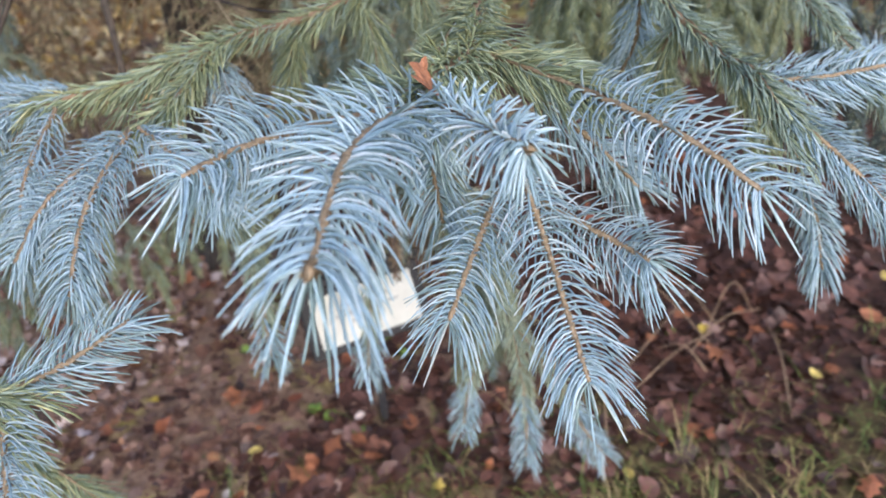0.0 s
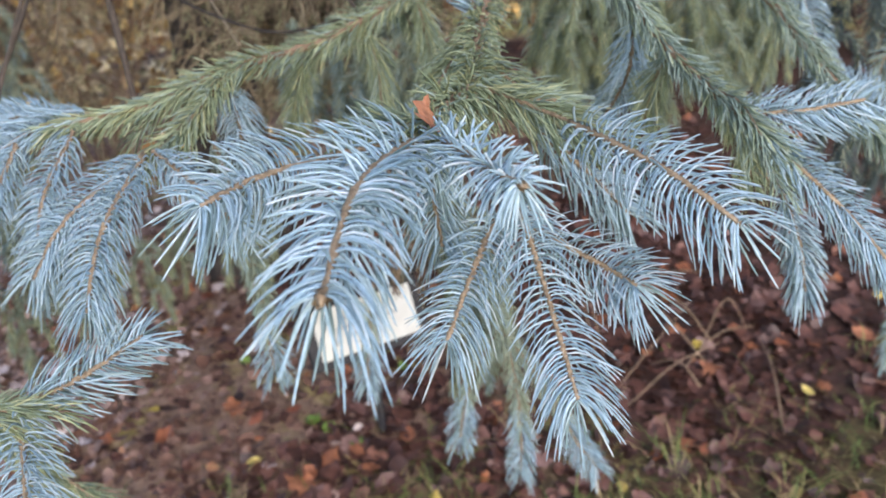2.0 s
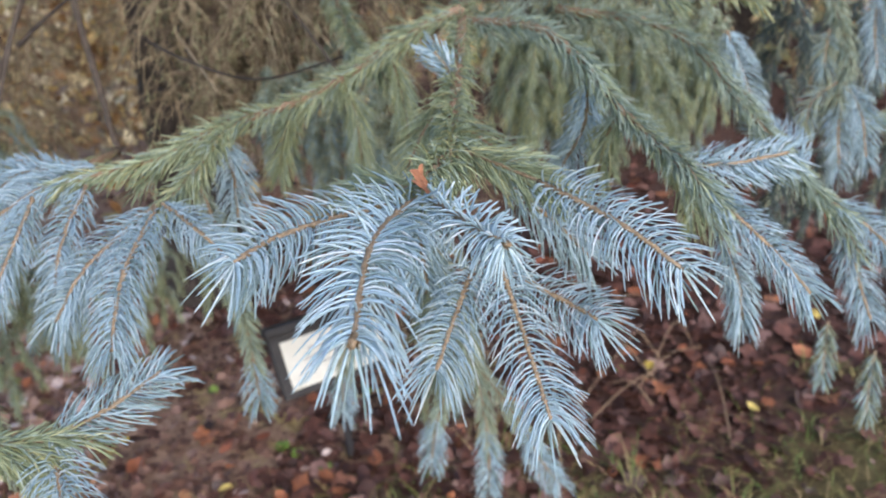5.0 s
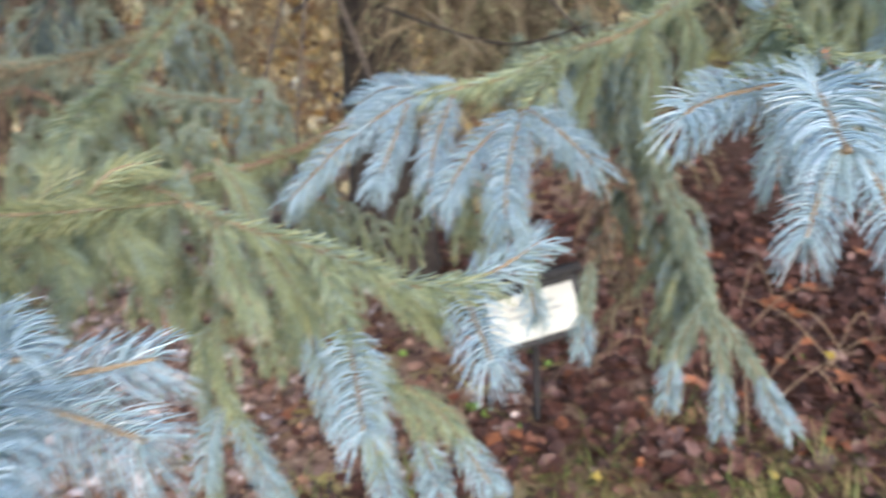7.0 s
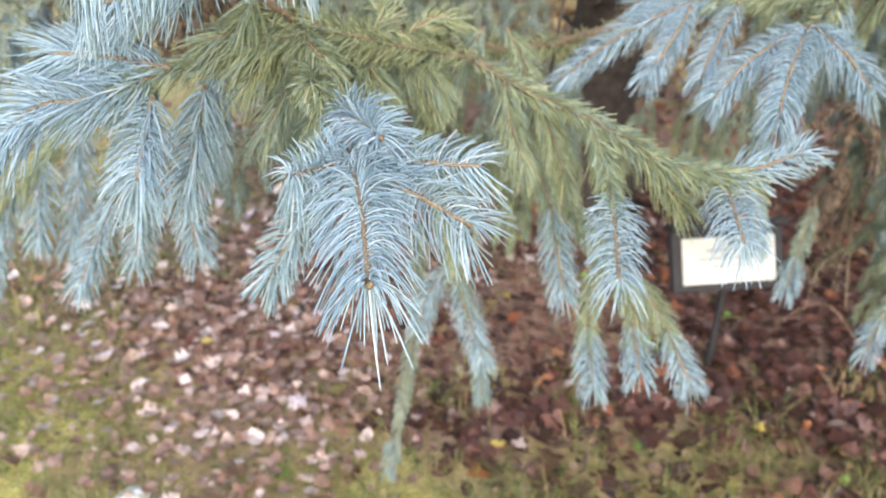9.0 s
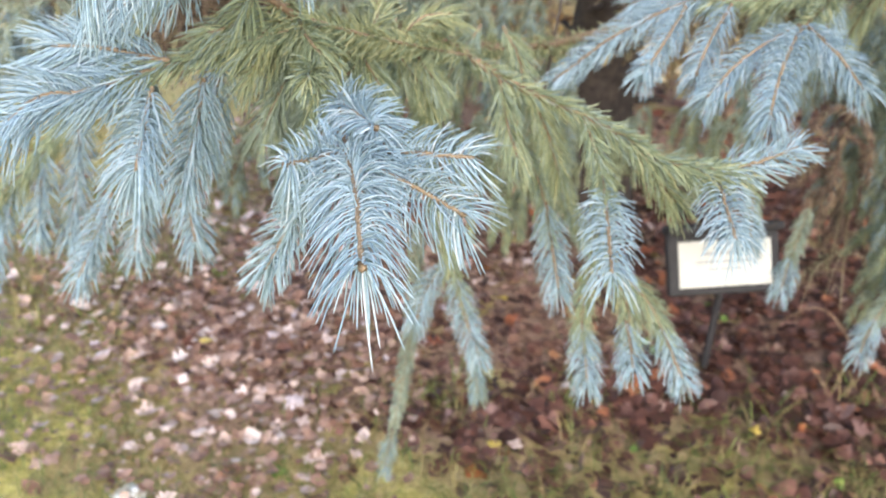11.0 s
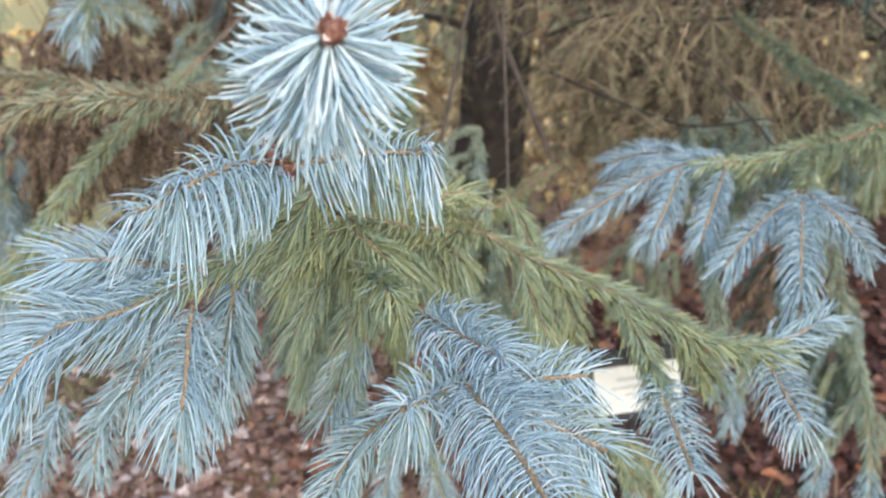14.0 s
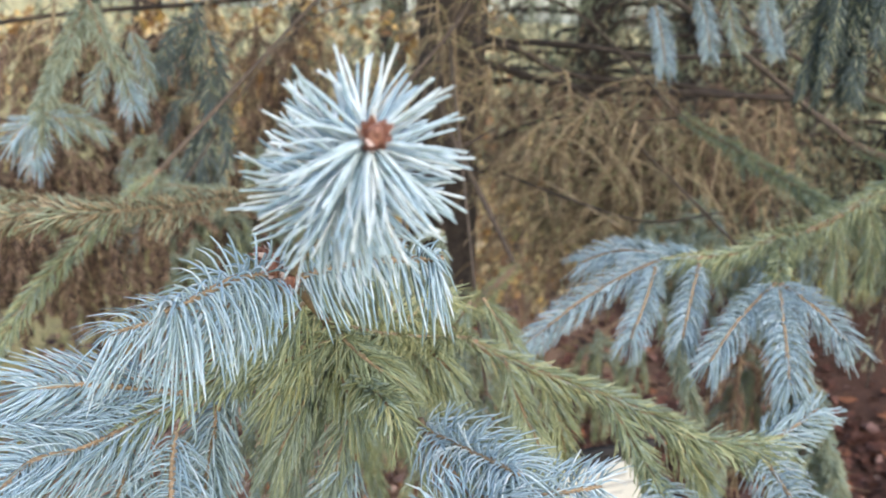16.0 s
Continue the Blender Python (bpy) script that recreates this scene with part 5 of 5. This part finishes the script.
# ---- grass and moss tufts at the edge of the litter ----
def grass_material(name, stops):
    m, nt, bsdf = material(name)
    gi = nt.nodes.new("ShaderNodeNewGeometry")
    r = ramp(nt, stops)
    nt.links.new(gi.outputs["Random Per Island"], r.inputs[0])
    nt.links.new(r.outputs[0], bsdf.inputs["Base Color"])
    bsdf.inputs["Roughness"].default_value = 0.6
    return m


GRASS = grass_material("grass_blade", [(0.0, (0.07, 0.12, 0.025)), (0.35, (0.16, 0.21, 0.045)), (0.6, (0.25, 0.20, 0.07)), (1.0, (0.38, 0.28, 0.14))])


def blades(buf, x, y, height, lean, g, wide):
    """Grass blades: narrow, bent, tapering strips."""
    n = len(x)
    a = g.uniform(0, 6.28, n)
    d = np.stack([np.cos(a), np.sin(a), 0 * a], 1)
    s = np.stack([-np.sin(a), np.cos(a), 0 * a], 1) * wide
    p = np.stack([x, y, ground_height(x, y) - 0.003], 1)
    h, l = height[:, None], lean[:, None]
    up = np.array([0, 0, 1.0])
    m1, m2 = p + up * h * 0.5 + d * h * l * 0.3, p + up * h * 0.85 + d * h * l * 0.75
    tip = p + up * h * (1 - 0.25 * l) + d * h * l * 1.3
    v = np.stack([p - s, p + s, m1 - s, m1 + s, m2 - s * 0.7, m2 + s * 0.7, tip], 1).reshape(-1, 3)
    t = np.array([(0, 1, 3), (0, 3, 2), (2, 3, 5), (2, 5, 4), (4, 5, 6)])
    buf.add(v, (t[None] + (np.arange(n) * 7)[:, None, None]).reshape(-1, 3), 0)


buf = Buf()
cx, cy = g.uniform(-2.6, 2.0, 1900), g.uniform(0.35, 2.1, 1900)
z = litter_zone(cx, cy)
ok = (z < 0.05) | ((z < 0.35) & (g.uniform(0, 1, 1900) < 0.25))
ok &= (cx < -0.4) | (g.uniform(0, 1, 1900) < np.where(cx > 0.35, 0.2, 0.5))
cx, cy = cx[ok], cy[ok]
x = np.repeat(cx, 26) + g.normal(0, 0.025, 26 * len(cx))
y = np.repeat(cy, 26) + g.normal(0, 0.025, 26 * len(cy))
blades(buf, x, y, np.repeat(g.uniform(0.02, 0.07, len(cx)) * np.where(cx < -0.7, 0.45, 1.0), 26) * g.uniform(0.5, 1.3, len(x)), g.uniform(0.2, 1.6, len(x)), g, 0.0011)
fx, fy = g.uniform(-6, -1.5, 9000), g.uniform(0.6, 6.0, 9000)
blades(buf, fx, fy, g.uniform(0.02, 0.06, 9000), g.uniform(0.2, 1.4, 9000), g, 0.0018)
wx, wy = g.uniform(-2.2, 1.4, 26000), g.uniform(0.4, 1.9, 26000)
z = litter_zone(wx, wy) + 0.12 * np.sin(wx * 9.0) + 0.1 * np.sin(wy * 13.0 + wx * 4.0)
ok = ((z < 0.08) | ((z < 0.4) & (g.uniform(0, 1, 26000) < 0.08))) & ((wx < 0.3) | (g.uniform(0, 1, 26000) < 0.4))
wx, wy = wx[ok], wy[ok]
blades(buf, wx, wy, g.uniform(0.012, 0.04, len(wx)), g.uniform(0.8, 3.2, len(wx)), g, 0.0007)
grass = put("grass", mesh_of("grass", buf, [GRASS], (0, 0, 0)), None, (0, 0, 0))
tagged(grass, "short mossy autumn grass with straw-coloured blades", "grass", "", "stuff")

# small green weeds
WEED = object_tinted("weed_leaf", [(0.0, (0.10, 0.20, 0.03)), (1.0, (0.24, 0.36, 0.06))])
wb = Buf()
v, tri = leaf_verts(301, 0)
wb.add((v + (0.5, 0, 0)) * (0.6, 0.9, 0.5), tri, 0)
weed_leaf = mesh_of("leaf", wb, [WEED], (0, 0, 0))
for k in range(26):
    x, y = g.uniform(-1.5, 1.1), g.uniform(0.7, 1.9)
    place = (x, y, ground_height(x, y) + 0.006)
    w = thing("weed", place, "small bright green weed growing through the litter", "weed", "weeds in the litter")
    size = g.uniform(0.016, 0.036)
    for q in range(6):
        o = put("leaf", weed_leaf, w, place)
        o.scale = (size * g.uniform(0.7, 1.2),) * 3
        o.rotation_euler = (g.normal(0, 0.2), -0.45 + g.normal(0, 0.25), q * 1.05 + g.uniform(-0.3, 0.3))

# thin dead twigs lying and standing on the litter
for k in range(16):
    x, y = 0.42 + g.normal(0, 0.16), 1.72 + g.normal(0, 0.16)
    a = g.uniform(0, 3.14)
    l = g.uniform(0.12, 0.3)
    o = np.array([np.cos(a), np.sin(a), 0])
    base = np.array([x, y, ground_height(x, y)])
    tb = Buf()
    tube(tb, spline([base, base + o * l * 0.5 + (0, 0, g.uniform(0.05, 0.14)), base + o * l + (0, 0, g.uniform(0.0, 0.12))], 10), np.linspace(0.0022, 0.0012, 10), 5, 0, 0.2, g)
    tagged(put("twig", mesh_of("twig", tb, [LIMB], base), None, base), "thin bleached dead twig standing in the litter", "twig", "dead twigs in the litter")

# white scrap of paper in the moss
b2 = Buf()
q = 9
px, py = np.meshgrid(np.linspace(-0.5, 0.5, q), np.linspace(-0.5, 0.5, q))
pz = 0.10 * np.sin(px * 5 + 1) * np.cos(py * 4) + g.uniform(-0.03, 0.03, px.shape) + 0.12 - 0.3 * (px**2 + py**2)
iq = np.arange(q * q).reshape(q, q)
b2.add(np.stack([px * (1 + 0.2 * py), py * 0.7, pz], -1).reshape(-1, 3) * 0.07, np.concatenate([np.stack([iq[:-1, :-1], iq[:-1, 1:], iq[1:, 1:]], -1).reshape(-1, 3), np.stack([iq[:-1, :-1], iq[1:, 1:], iq[1:, :-1]], -1).reshape(-1, 3)]), 0)
PAPER = rough_material("white_paper", [(0.3, (0.72, 0.72, 0.70)), (0.7, (0.85, 0.85, 0.83))], 30, 0.7, 0.2, 0.002)
scrap = put("paper_scrap", mesh_of("paper_scrap", b2, [PAPER], (0, 0, 0), False), None, (-1.081, 0.583, ground_height(-1.081, 0.583) + 0.004))
tagged(scrap, "crumpled white scrap of paper lying in the moss", "paper")

# russet leaf caught in the bough's fork
LX, LY, LZ = 0.128, 0.484, 1.072
caught = put("caught_leaf", RED[1], None, (LX, LY, LZ))
caught.scale, caught.rotation_euler = (0.024, 0.024, 0.024), (0.9, -0.5, 1.9)
tagged(caught, "small russet oak leaf caught on the blue spruce twig", "leaf")

# ---- plant label on its post ----
HOUSING = rough_material("dark_grey_housing", [(0.3, (0.013, 0.012, 0.013)), (0.7, (0.032, 0.029, 0.031))], 60, 0.7, 0.1, 0.001)
LABEL = rough_material("white_label", [(0.35, (0.47, 0.46, 0.40)), (0.65, (0.57, 0.56, 0.50))], 14, 0.35, 0.05, 0.001)
INK = rough_material("faded_print", [(0.3, (0.26, 0.26, 0.25)), (0.7, (0.38, 0.38, 0.36))], 50, 0.6, 0.05, 0.001)


def box(size, centre, bevel):
    bm = bmesh.new()
    bmesh.ops.create_cube(bm, size=1.0, matrix=Matrix.Translation(centre) @ Matrix.Diagonal((*size, 1)))
    bmesh.ops.bevel(bm, geom=bm.edges[:], offset=bevel, segments=2, affect="EDGES", profile=0.5)
    return bm


def part(name, bm, mat, parent, m, label=""):
    me = bpy.data.meshes.new(name)
    bm.to_mesh(me)
    bm.free()
    me.materials.append(mat)
    ob = new(name, me)
    ob.parent = parent
    ob.matrix_local = m
    return tagged(ob, label)


SX, SY, SZ, SYAW, STILT, SW, SH = -0.1875, 1.4722, 0.2835, 28.0, 25.8, 0.203, 0.100
sign = thing("plant_label", (SX, SY, 0.0), "white plant label in a dark grey housing on a thin post", "sign")
face = pose(0, 0, SZ, -STILT, 0, 0)
turn = pose(0, 0, 0, 0, 0, SYAW)
face = face @ pose(0, 0, 0, 0, -3.5, 0)
part("housing", box((SW + 0.042, 0.03, SH + 0.036), (0, 0.018, 0), 0.006), HOUSING, sign, turn @ face)
part("hood", box((SW + 0.05, 0.06, 0.02), (0, 0.008, SH / 2 + 0.026), 0.006), HOUSING, sign, turn @ face, "dark grey overhanging hood")
panel = part("label_panel", box((SW, 0.004, SH), (0, 0.001, 0), 0.001), LABEL, sign, turn @ face, "white printed label panel")
for k, (w, z, h) in enumerate(((0.10, 0.022, 0.007), (0.13, 0.004, 0.005), (0.07, -0.012, 0.004))):
    part("print_bar", box((w, 0.001, h), (0, -0.0016, z), 0.0002), INK, panel, Matrix.Identity(4))
bm = bmesh.new()
bmesh.ops.create_cone(bm, cap_ends=True, segments=16, radius1=0.0085, radius2=0.0085, depth=SZ + 0.06, matrix=Matrix.Translation((0, 0, SZ / 2 - 0.03)))
part("post", bm, HOUSING, sign, pose(0, 0.02, 0), "thin dark metal post")


# ---- other conifers behind the spruce ----
g = np.random.default_rng(41)
BACK_NEEDLES = [BARK, DEAD, DULL, GREEN]
buf_t, buf_c, buf_f = Buf(), Buf(), Buf()
zs = np.linspace(0, 9, 24)
tube(buf_t, np.stack([0 * zs, 0 * zs, zs], 1), 0.14 - 0.014 * zs, 12, 0, 0.1, g)
for k in range(120):
    z = 0.5 + 8.2 * (k / 120) ** 1.15
    reach = (1.9 - 0.19 * z) * g.uniform(0.75, 1.15)
    a = k * 2.4 + g.uniform(-0.3, 0.3)
    o = np.array([np.cos(a), np.sin(a), 0])
    p = np.array([0, 0, z])
    arm = spline([p, p + o * reach * 0.5 + (0, 0, -0.05), p + o * reach + (0, 0, -0.45 * reach)], 9)
    tube(buf_c, arm, np.linspace(0.02, 0.005, 9), 4, 0, 0.1, g)
    low = z < 2.2
    for q in range(2, 9):
        for r in range(3 if z < 4.5 else 1):
            d = arm[q] + g.uniform(-0.06, 0.06, 3)
            hang = spline([d, d + (*g.uniform(-0.06, 0.06, 2), -0.14), d + (*g.uniform(-0.1, 0.1, 2), -0.34 * g.uniform(0.6, 1.2))], 5)
            if q % 2 and r == 0:
                needles(buf_f, hang, 12, 0.10, (50, 35), 0.008, 0.1, g, [2, 3, 1], [0.5, 0.2, 0.3], False, part=0.05, start=0.0)
            needles(buf_c, hang, 10, 0.07, (50, 35), 0.0042, 0.1, g, [1, 2, 0] if low else [2, 3], [0.32, 0.4, 0.28] if low else [0.7, 0.3], False, part=0.05, start=0.0)
back_trunk, back_crown, far_crown = mesh_of("trunk", buf_t, [BARK], (0, 0, 0)), mesh_of("crown", buf_c, BACK_NEEDLES, (0, 0, 0)), mesh_of("crown", buf_f, BACK_NEEDLES, (0, 0, 0))
for k, (x, y, z) in enumerate(((0.25, 4.5, 0.72), (1.25, 4.3, 0.75), (-0.3, 6.4, 1.0), (-1.7, 7.4, 1.05), (-3.1, 8.2, 1.1), (0.5, 7.4, 1.05), (1.6, 5.4, 0.95), (3.4, 6.6, 1.05), (-4.3, 7.4, 1.0), (3.1, 3.4, 0.8), (5.2, 4.6, 1.0), (0.9, 9.0, 1.2), (-2.6, 10.0, 1.2), (-7.0, 11.0, 1.2), (4.0, 10.5, 1.2), (-10.5, 9.0, 1.2), (8.0, 8.0, 1.2))):
    tree = thing("conifer", (x, y, 0.0), "dense brown-green conifer standing behind the blue spruce", "tree", "conifers behind")
    for name, me in (("trunk", back_trunk), ("crown", back_crown if y < 6.5 else far_crown)):
        put(name, me, tree, (x, y, 0.0))
    tree.scale, tree.rotation_euler = (z, z, z), (0, 0, g.uniform(0, 6.28))


# ---- golden-leaved shrubs in the open behind, added in place of sunlit gaps ----
# the gaps' sunlight is put into this bright leaf colour
GOLD = litter_material("sunlit_gold_leaf", [(0.0, (0.26, 0.14, 0.06)), (0.35, (0.42, 0.25, 0.11)), (0.55, (0.80, 0.58, 0.22)), (1.0, (0.92, 0.82, 0.55))])
for x, y, h, n in ((-0.92, 2.7, 0.75, 700), (-1.55, 3.0, 1.25, 900), (-0.42, 3.0, 0.8, 500), (-1.2, 3.5, 0.7, 900), (-2.4, 5.0, 1.6, 1500), (-1.3, 4.6, 1.3, 1000), (1.5, 3.9, 1.1, 500), (-3.4, 4.2, 1.2, 900)):
    shrub = thing("shrub", (x, y, 0.0), "added leafy shrub, its golden leaves standing in for sunlit gaps", "shrub", "golden shrubs behind")
    tops = []
    for k in range(9):
        a = k * 0.7 + g.uniform(-0.3, 0.3)
        base = np.array([x + 0.06 * np.cos(a), y + 0.06 * np.sin(a), 0.0])
        o = np.array([np.cos(a), np.sin(a), 0]) * g.uniform(0.2, 0.75)
        stem = spline([base, base + o * 0.4 + (0, 0, h * 0.55), base + o + (0, 0, h * g.uniform(0.7, 1.1))], 9)
        b2 = Buf()
        tube(b2, stem, np.linspace(0.0045, 0.002, 9), 6, 0, 0.15, g)
        put("stem", mesh_of("stem", b2, [LIMB], base), shrub, base)
        tops.append(stem)
    b2 = Buf()
    knots = [tops[g.integers(9)][g.integers(2, 9)] + g.normal(0, 0.09, 3) for k in range(26)]
    for k in range(int(n * 0.7)):
        p = knots[int(26 * g.uniform() ** 1.6)] + g.normal(0, 0.05, 3)
        if p[2] < 0.03:
            continue
        v, tri = SIMPLE[g.integers(14)]
        e = Euler((g.uniform(-1.2, 1.2), g.uniform(-1.2, 1.2), g.uniform(0, 6.28))).to_matrix()
        b2.add(v * g.uniform(0.035, 0.06) @ np.array(e).T + p, tri, 0)
    tagged(put("foliage", mesh_of("foliage", b2, [GOLD], (x, y, 0)), shrub, (x, y, 0)), "leaves toned gold for sunlit gaps", "", "", "stuff")

# gold leaves laid on the ground in place of a sunlit patch
buf = Buf()
for k in range(3200):
    x, y = g.uniform(-3.6, -0.7), g.uniform(3.5, 6.6)
    v, tri = SIMPLE[g.integers(14)]
    e = Euler((g.normal(0, 0.35), g.normal(0, 0.35), g.uniform(0, 6.28))).to_matrix()
    buf.add(v * g.uniform(0.05, 0.09) @ np.array(e).T + (x, y, ground_height(x, y) + g.uniform(0.0, 0.02)), tri, 0)
carpet = put("sunlit_gold_litter", mesh_of("sunlit_gold_litter", buf, [GOLD], (0, 0, 0)), None, (0, 0, 0))
tagged(carpet, "added gold leaves standing in for sunlit ground behind", "leaf litter", "", "stuff")
